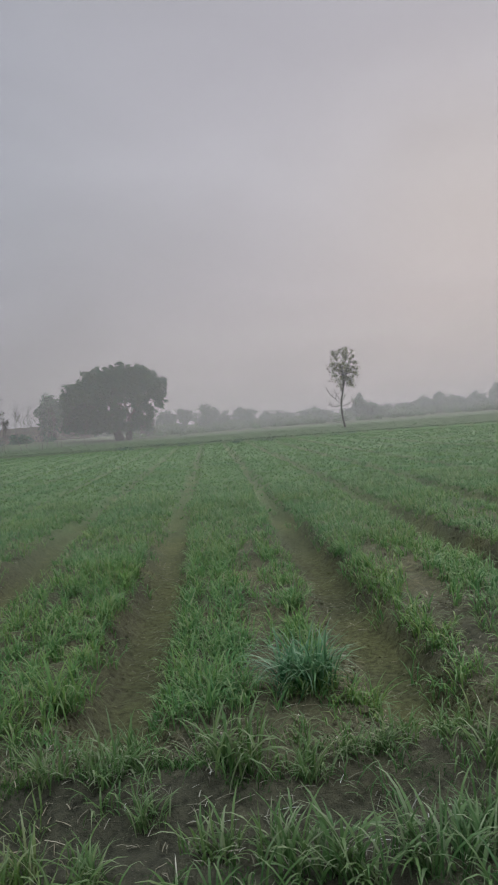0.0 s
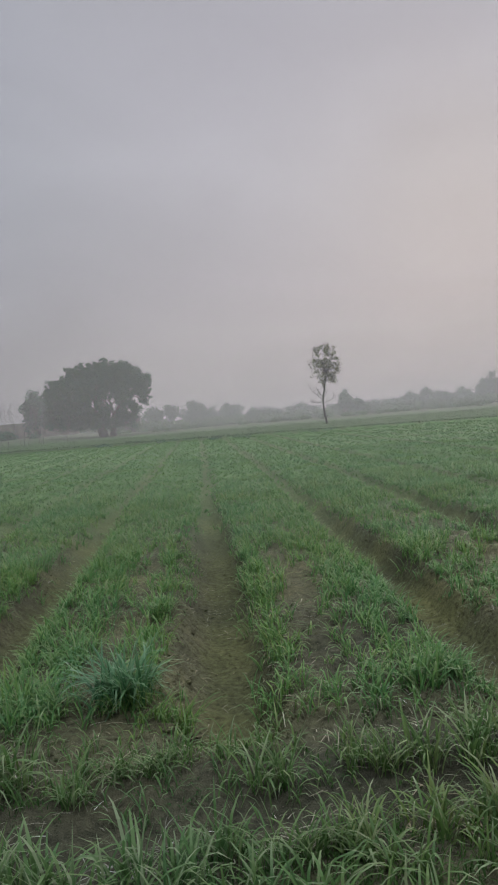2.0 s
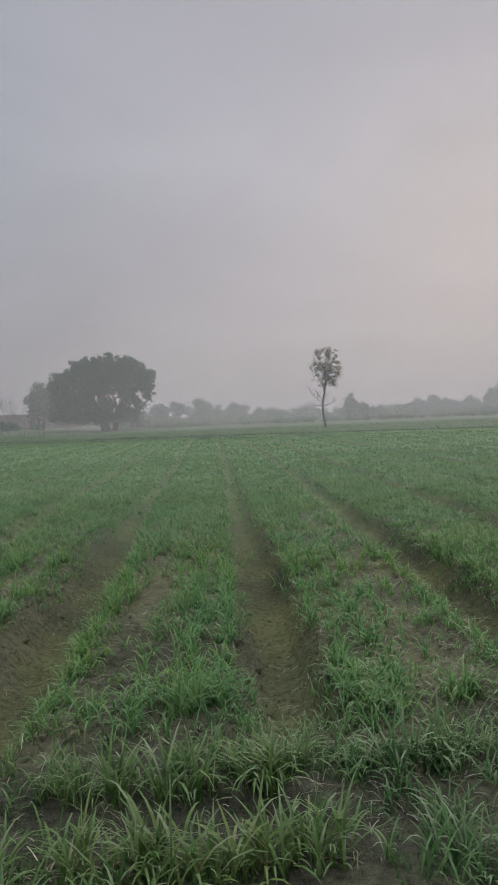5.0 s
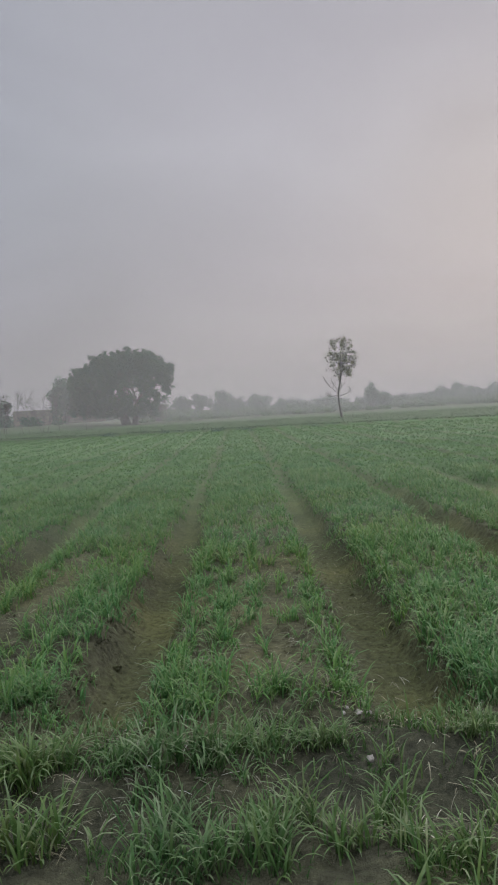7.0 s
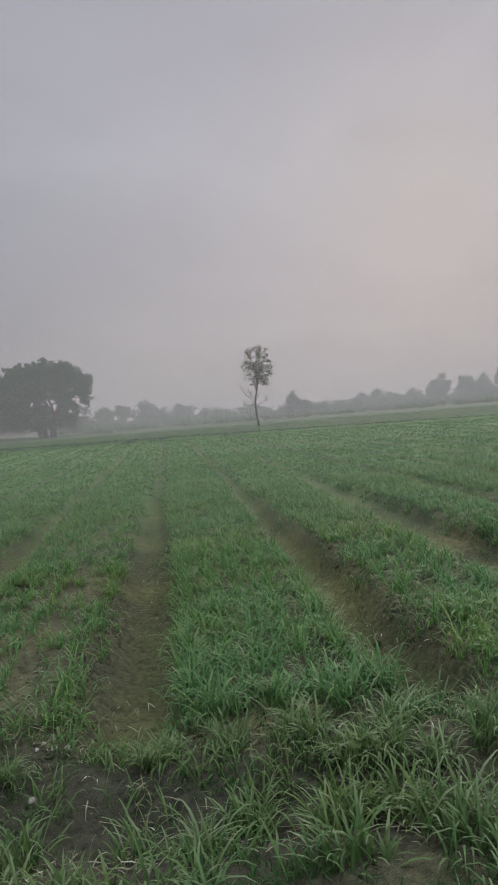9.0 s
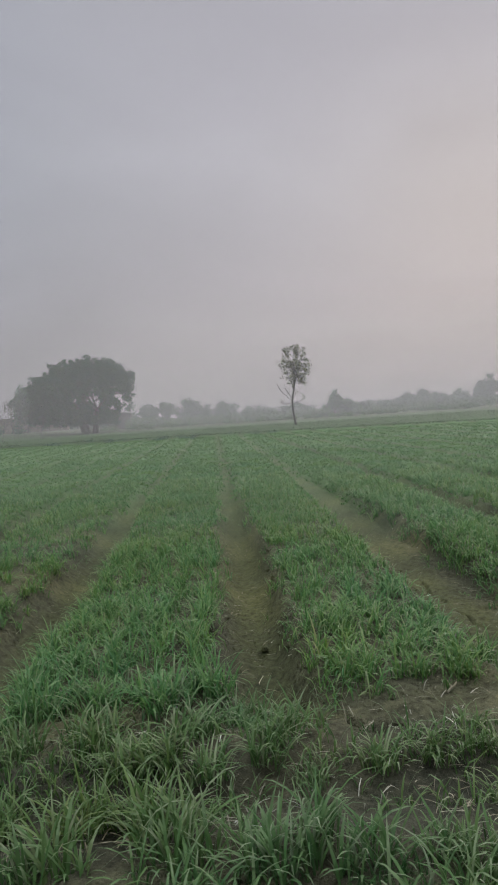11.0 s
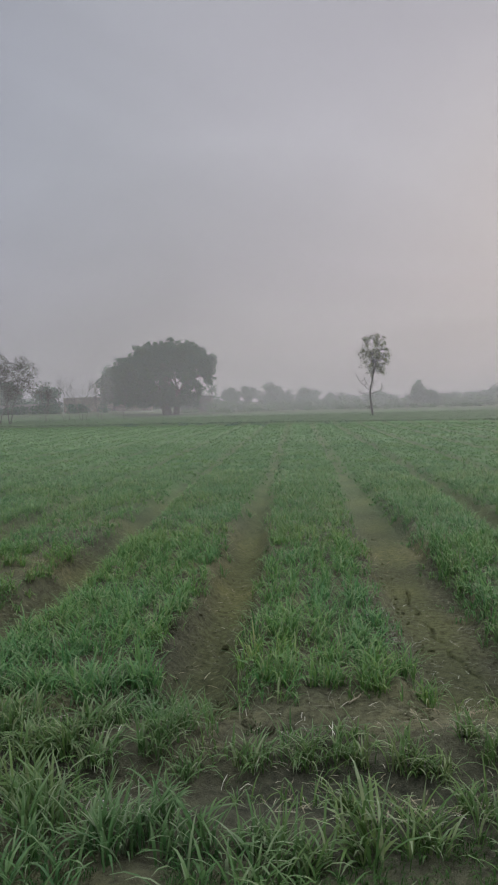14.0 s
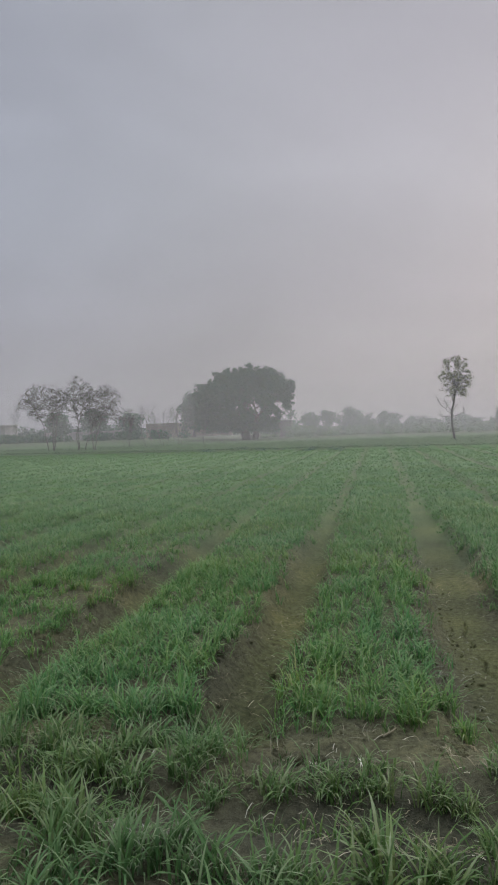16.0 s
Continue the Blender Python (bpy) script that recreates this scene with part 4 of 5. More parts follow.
# ---------------------------------------------------------------- trees
def limbs(rng, start, heading, length, radius, depth, tubes, tips, spread=0.6, wobble=0.12, lift=0.06, splits=(2, 3), taper=0.62):
    """Branches that fork: fills tubes and tips."""
    pts, last = crooked(rng, start, heading, length, 5, wobble, lift)
    tubes.append(tube(pts, np.linspace(radius, radius * taper, 6), 6 if radius > 0.03 else 4))
    if depth == 0:
        tips.append(pts[-1])
        tips.append(pts[3])
        return
    for _ in range(rng.integers(splits[0], splits[1] + 1)):
        d = last + rng.normal(0, spread, 3)
        d /= np.linalg.norm(d)
        at = pts[rng.integers(3, 6)]
        limbs(rng, at, d, length * rng.uniform(0.6, 0.85), radius * taper, depth - 1, tubes, tips, spread, wobble, lift, splits, taper)


def big_tree():
    rng = np.random.default_rng(61)
    x0, y0 = -10.5, 98.5
    tree = thing("big_tree", x0, y0, ground_z(x0, y0) - 0.05, "huge dark green spreading tree with several stout trunks", "tree")
    trunks = [((-0.55, 0, 0), (-0.2, 0, 1), 0.55), ((0.55, 0.3, 0), (0.25, 0.1, 1), 0.36)]
    tips = []
    for start, heading, radius in trunks:
        pts, last = crooked(rng, start, heading, 3.2, 5, 0.06, 0.05)
        v, f = tube(pts, np.linspace(radius * 1.25, radius * 0.8, 6), 10)
        trunk = part("trunk", mesh_of("trunk", v, f, BARK, False), BARK, tree)
        for _ in range(4 if start[0] < 2 else 2):
            tubes = []
            d = np.array([rng.normal(-0.2, 0.5) if start[0] < 2 else -0.4, rng.normal(0, 0.6), 0.9])
            limbs(rng, pts[-1], d / np.linalg.norm(d), 2.3, radius * 0.5, 2, tubes, tips, 0.4)
            v, f = joined(tubes)
            part("limb", mesh_of("limb", v, f, BARK, False), BARK, trunk)
    # crown: one broad lumpy mass from knee height to the top, narrower above, with gaps low down
    heights = [1.5, 2.7, 4.4, 5.6, 6.5, 7.4, 8.2, 9.0, 9.6, 10.2]
    left = [-7.8, -7.7, -7.4, -7.3, -7.2, -6.3, -4.9, -4.0, -3.3, -2.0]
    right = [3.4, 3.9, 5.4, 5.8, 5.9, 5.9, 4.7, 4.1, 3.4, 2.0]
    n, lobes, each = 860, 430, 6

    def within(z, a, d):
        lo, hi = np.interp(z, heights, left), np.interp(z, heights, right)
        return np.stack([(lo + hi) / 2 + (hi - lo) / 2 * d * np.cos(a), (hi - lo) * 0.40 * d * np.sin(a), z], 1)

    core = within(1.6 + 7.6 * rng.uniform(0, 1, n) ** 1.25, rng.uniform(0, 2 * np.pi, n), rng.uniform(0.05, 0.70, n) ** 0.6)
    skirt = np.stack([rng.uniform(1.6, 4.0, 45), rng.uniform(-2.5, 2.5, 45), rng.uniform(1.0, 2.9, 45)], 1)
    # lobes of foliage standing out of the mass
    lump = within(1.6 + 7.75 * rng.uniform(0, 1, 95) ** 0.85, rng.uniform(0, 2 * np.pi, 95), rng.uniform(0.84, 0.99, 95))
    lobe = lump[rng.integers(0, 95, lobes)] + rng.normal(0, 1, (lobes, 3)) * np.array([0.42, 0.42, 0.30])
    girth = np.repeat(rng.uniform(0.25, 0.62, lobes), each)
    way = rng.normal(0, 1, (lobes * each, 3))
    way /= np.linalg.norm(way, axis=1, keepdims=True)
    # loose sprays that break the outline
    spray = within(1.8 + 8.0 * rng.uniform(0, 1, 420) ** 0.8, rng.uniform(0, 2 * np.pi, 420), rng.uniform(0.93, 1.10, 420)) + np.array([0, 0, 0.15])
    centres = np.concatenate([core, skirt, np.repeat(lobe, each, 0) + way * girth[:, None] * np.array([1.25, 1.0, 0.75]), spray])
    size = np.concatenate([rng.uniform(0.5, 0.8, n), rng.uniform(0.4, 0.65, 45), rng.uniform(0.18, 0.36, lobes * each), rng.uniform(0.14, 0.30, 420)])
    n = len(centres)
    # the gaps that the sky shows through, seen along the lie of the field
    through_x = centres[:, 0] + 0.15 * centres[:, 1]
    open_to_sky = np.zeros(n, bool)
    for gx, gz, gw, gh in ((-1.75, 4.6, 0.26, 0.62), (-1.35, 3.7, 0.16, 0.3), (0.3, 4.8, 0.40, 0.40), (1.15, 4.0, 0.32, 0.95), (0.75, 3.0, 0.2, 0.5), (3.9, 5.0, 0.5, 0.5), (4.6, 4.2, 0.55, 0.25), (3.2, 3.4, 0.2, 0.3)):
        open_to_sky |= np.hypot((through_x - gx) / (gw + 0.5 * size), (centres[:, 2] - gz) / (gh + 0.5 * size)) < 1
    shade = rng.uniform(0, 1, n) < smooth(through_x, 2.2, 4.6) * 0.40
    keep = ~open_to_sky & ~shade & (centres[:, 2] > np.where((centres[:, 0] > 2.6) & (centres[:, 0] < 4.0), 0.9, 1.35))
    v, f = leaf_cloud(rng, centres[keep], size[keep], 46, 0.22)
    part("crown", mesh_of("crown", v, f, TREE_LEAF), TREE_LEAF, tree, "dense dark green crown")


def bowed(rng, a, b, steps, wobble, rise=0.12):
    """A crooked line from a to b that first climbs, then spreads."""
    a, b = np.asarray(a, float), np.asarray(b, float)
    u = np.linspace(0, 1, steps + 1)[:, None]
    far = np.linalg.norm(b - a)
    line = a + (b - a) * u
    line[:, 2] += (rise * far * np.sin(np.pi * u[:, 0]))
    jog = rng.normal(0, wobble * far, line.shape)
    jog[0] = jog[-1] = 0
    return line + jog


def within_ball(rng, n, centre, radii, inner=0.3, power=0.45):
    d = rng.normal(0, 1, (n, 3))
    d /= np.linalg.norm(d, axis=1, keepdims=True)
    return np.asarray(centre) + d * np.asarray(radii) * (inner + (1 - inner) * rng.uniform(0, 1, (n, 1)) ** power)


def airy_tree(name, label, group, seed, x0, y0, stems, centre, radii, limb_count, twig_count, leaves_each, leaf_size, mat, girth=0.075, leaf_spread=0.2, crown_label="thin withered foliage", twig=0.014, hollow=0.3):
    """An open-crowned tree. stems: lines of points from the ground; limbs and twigs fill an ellipsoid, with leaves about the twigs."""
    rng = np.random.default_rng(seed)
    tree = thing(name, x0, y0, ground_z(x0, y0) - 0.05, label, "tree", group)
    nodes = []
    for stem in stems:
        stem = np.asarray(stem, float)
        u = np.linspace(0, len(stem) - 1, 9)
        pts = np.stack([np.interp(u, np.arange(len(stem)), stem[:, c]) for c in range(3)], 1)
        pts[1:-1] += rng.normal(0, 0.035, (7, 3))
        v, f = tube(pts, np.linspace(girth, girth * 0.55, 9), 7)
        trunk = part("trunk", mesh_of("trunk", v, f, BARK, False), BARK, tree)
        nodes.append(pts[5:])
        for target in within_ball(rng, max(1, limb_count // len(stems)), np.asarray(centre) * 0.8 + 0.2 * pts[-1], np.asarray(radii) * 0.62):
            line = bowed(rng, pts[rng.integers(5, 9)], target, 6, 0.03)
            v, f = tube(line, np.linspace(girth * 0.5, twig * 1.3, 7), 5)
            part("limb", mesh_of("limb", v, f, BARK, False), BARK, trunk)
            nodes.append(line[2:])
    nodes = np.concatenate(nodes)
    tubes, along = [], []
    for tip in within_ball(rng, twig_count, centre, radii, hollow, 0.5):
        reach = np.linalg.norm((nodes - tip), axis=1) + 2.0 * np.maximum(nodes[:, 2] - tip[2] + 0.1, 0)
        line = bowed(rng, nodes[np.argmin(reach)], tip, 4, 0.05, 0.06)
        tubes.append(tube(line, np.linspace(twig, twig * 0.55, 5), 4))
        along += [line[-1], line[-2], line[-1] * 0.5 + line[-2] * 0.5]
    v, f = joined(tubes)
    part("twigs", mesh_of("twigs", v, f, BARK, False), BARK, tree)
    if leaves_each:
        along = np.array(along)
        v, f = leaf_cloud(rng, along, np.full(len(along), leaf_spread), leaves_each, leaf_size)
        part("crown", mesh_of("crown", v, f, mat), mat, tree, crown_label)
    return tree


def small_tree():
    x0, y0 = 13.8, 67.3
    tree = airy_tree("slender_tree", "slender lone tree with sparse olive crown and bare lower twigs", "", 71, x0, y0,
                     [[(0, 0, 0), (-0.12, 0, 0.75), (-0.20, 0, 1.5), (-0.26, 0, 2.3), (-0.05, 0.1, 3.0), (0.18, 0.1, 3.7), (0.12, 0, 4.7), (0.15, 0, 5.6)]],
                     (0.20, 0, 5.65), (1.72, 1.5, 2.0), 12, 190, 4, 0.155, PALE_LEAF, 0.105, 0.24, "thin olive-green crown", 0.015, 0.05)
    rng = np.random.default_rng(72)
    tips = within_ball(rng, 22, (0.95, 0, 4.2), (0.42, 0.5, 0.55))
    v, f = leaf_cloud(rng, tips, np.full(len(tips), 0.2), 7, 0.165)
    part("hanging_spray", mesh_of("hanging_spray", v, f, PALE_LEAF), PALE_LEAF, tree)
    for start, end, twigs in (((-0.26, 0, 2.25), (-1.45, 0.1, 3.75), 11), ((-0.2, 0, 2.45), (-0.75, 0.1, 3.5), 6), ((-0.22, 0, 2.1), (1.0, 0.1, 2.45), 7), ((-0.25, 0, 2.1), (-1.5, -0.1, 2.25), 6), ((-0.2, 0, 2.5), (0.3, -0.2, 3.2), 4)):
        line = bowed(rng, start, end, 7, 0.035, -0.06)
        tubes = [tube(line, np.linspace(0.042, 0.014, 8), 5)]
        for _ in range(twigs):
            at = line[rng.integers(3, 8)]
            tubes.append(tube(bowed(rng, at, at + np.array([rng.normal(0, 0.3), rng.normal(0, 0.25), rng.uniform(0.1, 0.6)]), 3, 0.05), np.linspace(0.014, 0.009, 4), 4))
        v, f = joined(tubes)
        part("bare_limb", mesh_of("bare_limb", v, f, BARK, False), BARK, tree)


def round_tree(name, label, group, seed, x0, y0, tall, wide, mat, narrow=1.0, trunk_show=0.25, spire=False):
    """A far tree: short trunk, crown of leaf clumps with an uneven outline."""
    rng = np.random.default_rng(seed)
    tree = thing(name, x0, y0, ground_z(x0, y0) - 0.1, label, "tree", group)
    pts, last = crooked(rng, (0, 0, 0), (rng.normal(0, 0.06), 0, 1), tall * 0.55, 5, 0.05, 0.02)
    v, f = tube(pts, np.linspace(tall * 0.035, tall * 0.018, 6), 7)
    part("trunk", mesh_of("trunk", v, f, BARK, False), BARK, tree)
    n = int(16 + 5 * wide)
    d = rng.normal(0, 1, (n, 3))
    d /= np.linalg.norm(d, axis=1, keepdims=True)
    d *= rng.uniform(0.2, 1.0, (n, 1)) ** 0.6
    mid = tall * (trunk_show + 1) / 2
    centres = d * np.array([wide / 2 * 0.82, wide / 2 * 0.8, tall * (1 - trunk_show) / 2 * 0.84]) + np.array([0, 0, mid])
    centres[:, 0] *= 1 - (1 - narrow) * smooth(centres[:, 2], mid, tall)
    girth = rng.uniform(0.10, 0.2, n) * min(wide, tall) + 0.15
    if spire:
        n = 55
        up, turn = rng.uniform(0.04, 1.0, n) ** 0.9, rng.uniform(0, 2 * np.pi, n)
        reach = wide * 0.55 * (1 - up) ** 0.8 * rng.uniform(0.2, 1.25, n)
        centres = np.stack([reach * np.cos(turn), reach * np.sin(turn), up * tall * 0.97], 1)
        girth = (0.20 + 0.50 * (1 - up)) * rng.uniform(0.5, 1.3, n) + 0.08
    v, f = leaf_cloud(rng, centres, girth, 70, 0.075 * min(wide, tall) + 0.12)
    part("crown", mesh_of("crown", v, f, mat), mat, tree)
    return tree


big_tree()
small_tree()
HALF_BARE = "half-bare tree with withered leaves and forked stems"
for seed, x0, y0, stems, centre, radii, limb_count, twig_count in [
        (81, -25.45, 67.9, [[(-0.45, 0, 0), (-0.75, 0, 1.6), (-0.95, 0, 2.6), (-1.9, 0.2, 4.4), (-2.9, 0.3, 6.0)], [(0, 0.2, 0), (0.0, 0.2, 1.8), (0.1, 0.2, 3.6), (-0.2, 0.2, 5.2)], [(0.2, -0.2, 0), (0.45, -0.2, 1.6), (0.7, -0.2, 2.9), (0.6, -0.1, 5.4)]],
         (-0.80, 0, 4.95), (2.95, 1.6, 2.1), 26, 330),
        (82, -23.35, 69.3, [[(0.1, 0, 0), (0.1, 0, 1.2), (0.15, 0, 2.4), (-0.2, 0, 4.4), (-0.4, 0.1, 6.2)], [(-0.1, 0.2, 0), (-0.2, 0.2, 1.5), (0.1, 0.3, 3.0), (0.6, 0.3, 4.9)]],
         (0.15, 0, 5.35), (1.85, 1.2, 2.4), 18, 220),
        (83, -20.75, 67.2, [[(0, 0, 0), (-0.15, 0, 1.7), (-0.45, 0.1, 3.0), (-0.3, 0.1, 5.0)], [(0.05, 0.1, 0), (0.45, 0.1, 2.0), (0.9, 0.2, 3.0), (1.9, 0.2, 4.6)]],
         (0.95, 0, 4.7), (2.25, 1.4, 2.1), 20, 250),
        (84, -22.2, 68.6, [[(0, 0, 0), (0.05, 0, 0.8), (0.5, 0, 1.5), (0.8, 0, 2.3)]], (1.1, 0, 3.2), (1.0, 0.8, 1.0), 8, 60)]:
    airy_tree("roadside_tree", HALF_BARE, "half-bare trees", seed, x0, y0, stems, centre, radii, limb_count, twig_count, 3, 0.125, DRY_LEAF, 0.050, 0.24)


def bare_shrub(seed, x0, y0, tall, stems, leafy=False):
    rng = np.random.default_rng(seed)
    label = "grey shrub with a few withered leaves" if leafy else "leafless grey shrub at the far field edge"
    tree = thing("bare_shrub", x0, y0, ground_z(x0, y0) - 0.05, label, "shrub", "bare shrubs")
    tips = []
    for i in range(stems):
        foot = np.array([(i - (stems - 1) / 2) * 0.35, rng.normal(0, 0.2), 0])
        d = np.array([(i - (stems - 1) / 2) * 0.22 + rng.normal(0, 0.08), rng.normal(0, 0.1), 1.0])
        tubes = []
        limbs(rng, foot, d / np.linalg.norm(d), tall * 0.36, 0.030, 4, tubes, tips, 0.26, 0.05, 0.05, (2, 3), 0.72)
        v, f = joined(tubes)
        part("stem", mesh_of("stem", v, f, BARK, False), BARK, tree)
    if leafy:
        v, f = leaf_cloud(rng, np.array(tips), np.full(len(tips), 0.25), 2, 0.17)
        part("crown", mesh_of("crown", v, f, DRY_LEAF), DRY_LEAF, tree, "few withered leaves")


for seed, x0, y0, tall, stems, leafy in [(91, -20.9, 77.2, 4.2, 3, True), (92, -18.9, 78.8, 5.3, 2, False), (93, -16.6, 77.2, 4.8, 3, False), (94, -15.2, 78.8, 4.2, 2, False),
                                         (95, -35.6, 79.6, 6.2, 1, False), (96, -12.4, 78.8, 3.0, 1, False)]:
    bare_shrub(seed, x0, y0, tall, stems, leafy)

FAR = "hazy grey-green tree on the horizon"
for seed, x0, y0, tall, wide, narrow, show in [(201, -25.4, 125, 8.2, 6.6, 0.95, 0.1), (202, -8.3, 165, 4.7, 4.6, 0.9, 0.30), (203, -4.2, 165, 5.5, 4.4, 0.95, 0.30), (204, 0.9, 165, 5.7, 7.2, 0.7, 0.0),
                                               (205, 4.6, 162, 4.3, 3.4, 1.0, 0.0), (206, 9.0, 165, 4.8, 7.4, 0.75, 0.0), (207, 14.5, 166, 3.2, 3.0, 0.8, 0.1), (208, 25.4, 164, 3.4, 4.0, 0.8, 0.1)]:
    round_tree("far_tree", FAR, "far trees", seed, x0, y0, tall, wide, TREE_LEAF, narrow, show)
for seed, x0, y0, tall, wide, narrow, show in [(211, 27.2, 124, 5.1, 3.0, 0.95, 0.1), (212, 29.6, 125, 3.2, 3.0, 0.8, 0.05), (213, 54.9, 165, 5.0, 3.4, 0.7, 0.1), (214, 51.5, 166, 3.8, 5.0, 0.8, 0.05),
                                               (215, 58.5, 168, 3.8, 4.0, 0.8, 0.2), (216, 64.0, 166, 4.0, 4.4, 0.9, 0.2), (222, 75.6, 163, 6.3, 5.4, 0.85, 0.0), (219, -47.4, 116, 5.4, 4.0, 0.9, 0.2), (220, -41.0, 117, 5.6, 4.6, 0.9, 0.2), (226, -34.4, 116, 5.2, 4.4, 0.9, 0.1), (217, -73.2, 135, 7.0, 3.8, 1.0, 0.3), (218, -49.5, 122, 5.2, 4.0, 0.8, 0.1)]:
    round_tree("far_tree", FAR, "far trees", seed, x0, y0, tall, wide, TREE_LEAF, narrow, show)
for seed, x0, tall, wide, narrow, spire in [(221, 71.0, 7.3, 4.4, 0.55, False), (228, 68.4, 5.8, 3.6, 0.7, False), (223, 80.8, 6.7, 4.8, 0.5, False), (224, 85.2, 7.6, 4.6, 0.4, True),
                                           (227, 87.8, 6.6, 5.0, 0.5, False), (225, 91.2, 7.6, 5.0, 0.45, True)]:
    round_tree("far_conifer", "narrow upright tree dim in the mist", "narrow far trees", seed, x0, 165, tall, wide, TREE_LEAF, narrow, 0.05, spire)


def palm(x0, y0, tall):
    rng = np.random.default_rng(231)
    tree = thing("date_palm", x0, y0, ground_z(x0, y0) - 0.1, "small date palm with arching grey-green fronds", "palm tree")
    pts, _ = crooked(rng, (0, 0, 0), (0.05, 0, 1), tall * 0.68, 5, 0.03)
    v, f = tube(pts, np.linspace(0.24, 0.19, 6), 8)
    part("trunk", mesh_of("trunk", v, f, BARK, False), BARK, tree)
    for i in range(22):
        a, up = i * 2.4, rng.uniform(-0.5, 2.3)
        line = np.array([pts[-1] + np.array([math.cos(a) * s * 1.25, math.sin(a) * s * 1.25, up * s * 0.95 - 0.75 * s * s]) for s in np.linspace(0, 1, 7)])
        side = np.array([-math.sin(a), math.cos(a), 0.0])
        w = np.array([0.03, 0.10, 0.15, 0.15, 0.12, 0.08, 0.01])[:, None]
        v = np.concatenate([line - side * w - (0, 0, 0.12), line, line + side * w - (0, 0, 0.12)])
        f = np.array([[c * 7 + j, c * 7 + j + 1, (c + 1) * 7 + j + 1, (c + 1) * 7 + j] for c in range(2) for j in range(6)])
        part("frond", mesh_of("frond", v, f, TREE_LEAF), TREE_LEAF, tree)


palm(-10.0, 140, 6.0)


def bank_of_shrubs(name, label, seed, line, tall, per, size=0.5, mat=TREE_LEAF, each_m=1.3, deep=1.0):
    """A long run of scrub: clumps along a line from (x, y) to (x, y)."""
    rng = np.random.default_rng(seed)
    (x0, y0), (x1, y1) = line
    n = int(math.hypot(x1 - x0, y1 - y0) * each_m)
    s = rng.uniform(0, 1, n)
    x, y = x0 + (x1 - x0) * s, y0 + (y1 - y0) * s + rng.normal(0, deep, n)
    high = tall * (0.62 + 0.55 * value_noise(x, y, 7.0, seed))
    c = np.concatenate([np.stack([x, y, high * k], 1) for k in (0.2, 0.5, 0.8)])
    rr = np.tile(high * 0.3 + 0.25, 3)
    v, f = leaf_cloud(rng, c, np.stack([rr * 1.5, rr, rr * 0.75], 1), per, size)
    tagged(new(name, mesh_of(name, v, f, mat)), label, "scrub", kind="stuff")


bank_of_shrubs("far_scrub", "long bank of dim scrub along the horizon", 241, ((14, 158), (62, 158)), 2.7, 80)
bank_of_shrubs("far_scrub", "low dim scrub below the far trees", 246, ((-18, 157), (16, 157)), 1.7, 80)
bank_of_shrubs("far_scrub", "misty scrub behind the far fields", 242, ((55, 172), (115, 172)), 2.4, 60)
bank_of_shrubs("far_scrub", "dim hedge between houses and fields", 243, ((-85, 140), (-10, 150)), 3.6, 70, 0.45)
bank_of_shrubs("rough_scrub", "low dusky scrub and dry weeds beyond the next field", 248, ((-12, 132), (78, 132)), 1.5, 30, 0.34, BUND_LEAF, 2.6, 5.0)
bank_of_shrubs("rough_scrub", "rough dusky weeds at the edge of the next field", 249, ((-14, 114), (66, 114)), 0.7, 26, 0.24, BUND_LEAF, 2.6, 5.0)
bank_of_shrubs("low_hedge", "tall dusty hedge in front of the village house", 247, ((-61, 112), (-47, 112)), 2.1, 110, 0.3)
bank_of_shrubs("low_hedge", "low dusty hedge below the half-bare trees", 244, ((-62, 108), (-22, 108)), 1.8, 90, 0.28)
bank_of_shrubs("weeds", "dark weeds growing along the far bund", 245, ((-5, 49.2), (11, 44.2)), 0.16, 40, 0.08)


# ---------------------------------------------------------------- village at the far edge
def box_mesh(name, sx, sy, sz, mat, bevel=0.03):
    bm = bmesh.new()
    bmesh.ops.create_cube(bm, size=1.0)
    for v in bm.verts:
        v.co = Vector((v.co.x * sx, v.co.y * sy, (v.co.z + 0.5) * sz))
    bmesh.ops.bevel(bm, geom=bm.edges[:], offset=bevel, segments=1, affect="EDGES")
    me = bpy.data.meshes.new(name)
    bm.to_mesh(me)
    bm.free()
    me.materials.append(mat)
    return me


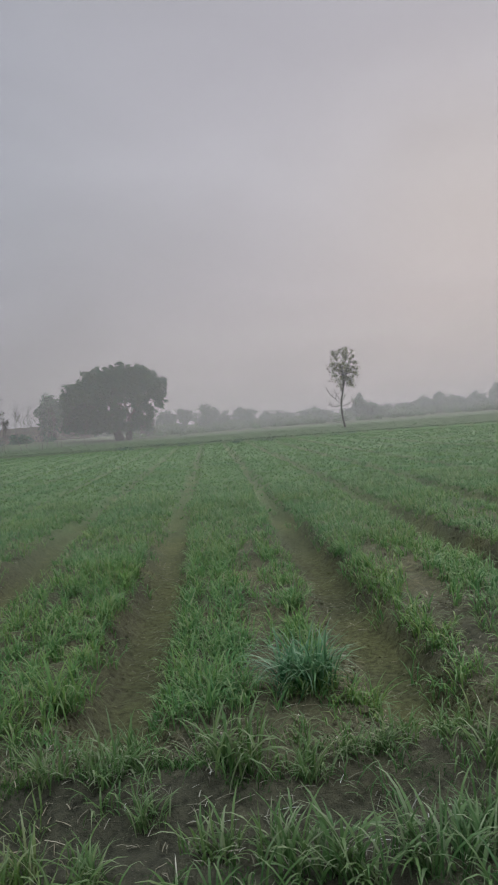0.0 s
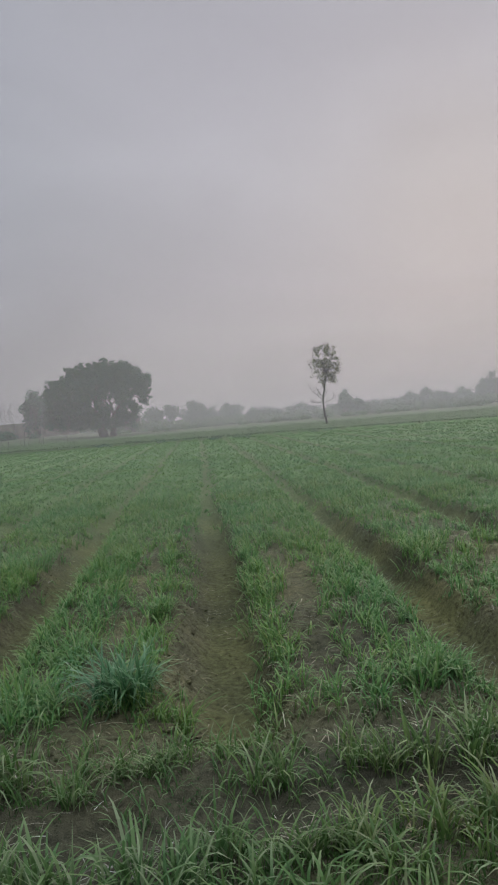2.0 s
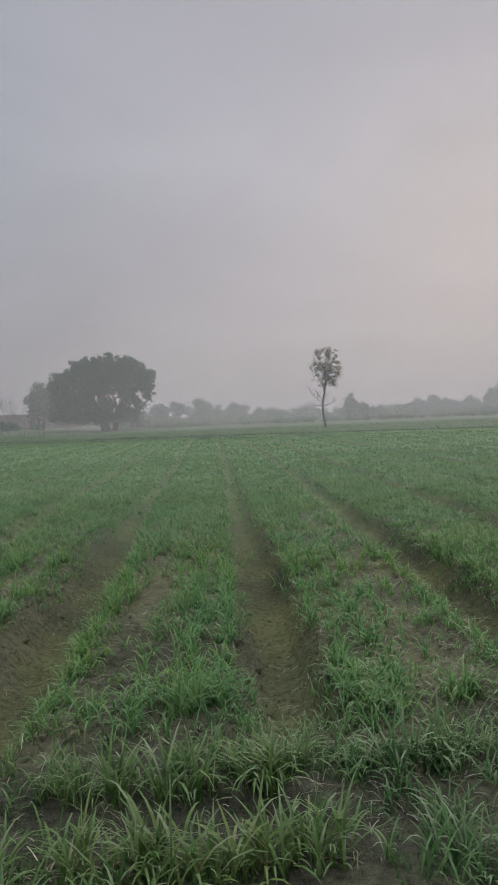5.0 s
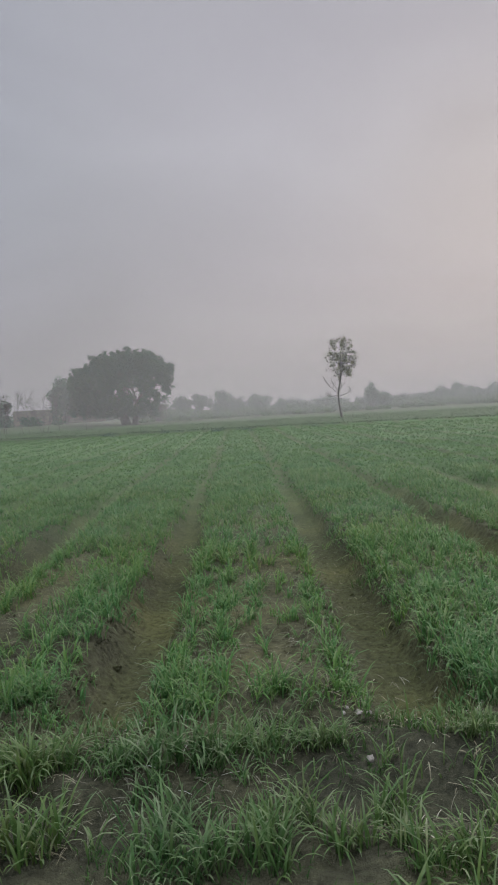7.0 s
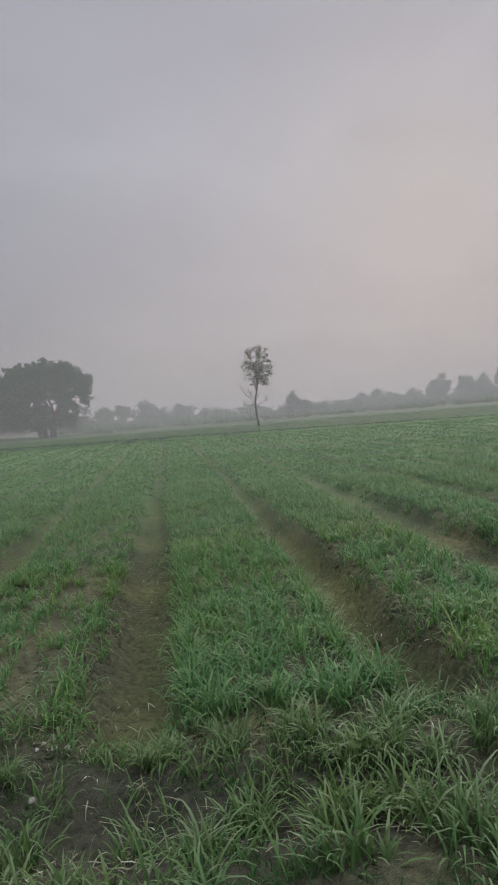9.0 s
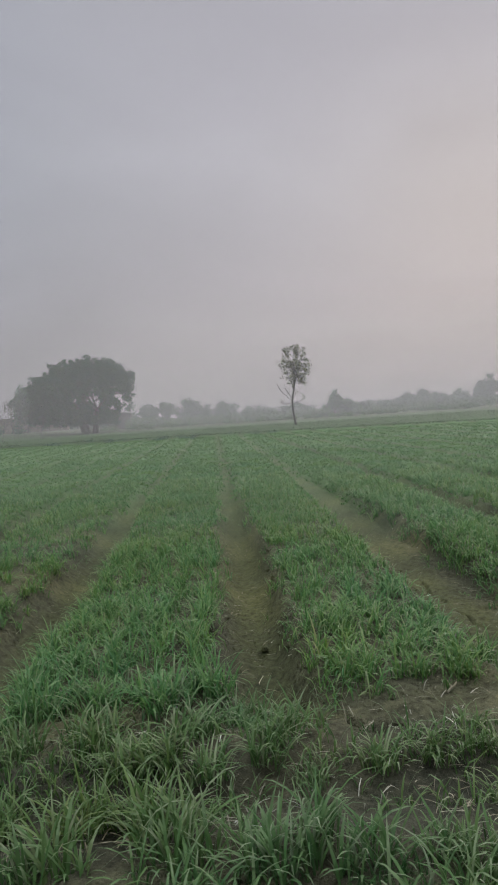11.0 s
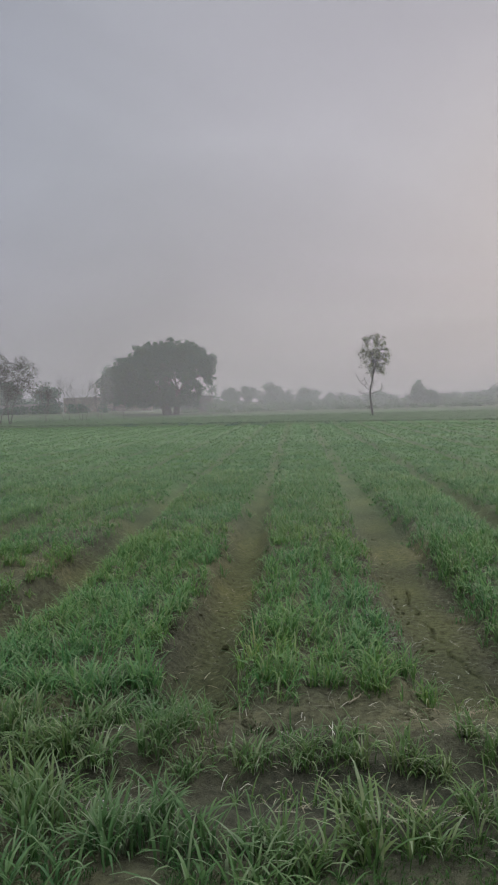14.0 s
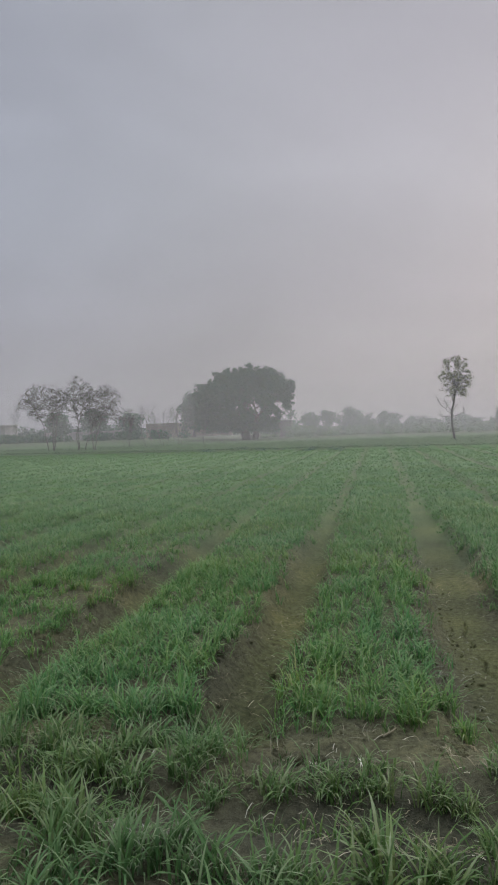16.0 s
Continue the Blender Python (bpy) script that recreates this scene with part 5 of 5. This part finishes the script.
def village_house(x0, y0, wide, deep, tall, wall_mat, label, openings):
    house = thing("village_house", x0, y0, ground_z(x0, y0) - 0.05, label, "house", "village houses")
    part("wall", box_mesh("wall", wide, deep, tall, wall_mat), wall_mat, house)
    roof = part("roof", box_mesh("roof", wide + 0.5, deep + 0.5, 0.22, ROOF), ROOF, house)
    roof.location.z = tall + 0.004
    for kind, ox in openings:
        sx, sz, oz = (1.0, 2.0, 0.0) if kind == "door" else (1.1, 1.0, 1.1)
        ob = part(kind, box_mesh(kind, sx, 0.12, sz, DARK_WOOD), DARK_WOOD, house)
        ob.location = (ox, -deep / 2 - 0.02, oz + 0.02)
    return house


village_house(-68.5, 131, 9.0, 5.0, 3.3, GREY_WALL, "low grey-plastered village house with a flat roof", [("door", -1.0), ("window", 2.5), ("window", -3.2)])
village_house(-10.0, 131, 2.8, 3.0, 2.9, DARK_MUD, "small mud-plastered hut beside the big tree", [("door", 0.3)])


def yard_wall(x0, x1, y0, tall, mat, label):
    wall = thing("yard_wall", (x0 + x1) / 2, y0, ground_z((x0 + x1) / 2, y0) - 0.05, label, "wall")
    part("wall", box_mesh("wall", x1 - x0, 0.35, tall, mat, 0.05), mat, wall)
    cap = part("coping", box_mesh("coping", x1 - x0 + 0.1, 0.5, 0.12, mat, 0.03), mat, wall)
    cap.location.z = tall + 0.004


yard_wall(-36.0, -19.5, 130, 2.6, MUD_WALL, "long mud yard wall behind the bare shrubs")
yard_wall(-58.0, -40.0, 133, 1.6, GREY_WALL, "low pale wall between the trees")


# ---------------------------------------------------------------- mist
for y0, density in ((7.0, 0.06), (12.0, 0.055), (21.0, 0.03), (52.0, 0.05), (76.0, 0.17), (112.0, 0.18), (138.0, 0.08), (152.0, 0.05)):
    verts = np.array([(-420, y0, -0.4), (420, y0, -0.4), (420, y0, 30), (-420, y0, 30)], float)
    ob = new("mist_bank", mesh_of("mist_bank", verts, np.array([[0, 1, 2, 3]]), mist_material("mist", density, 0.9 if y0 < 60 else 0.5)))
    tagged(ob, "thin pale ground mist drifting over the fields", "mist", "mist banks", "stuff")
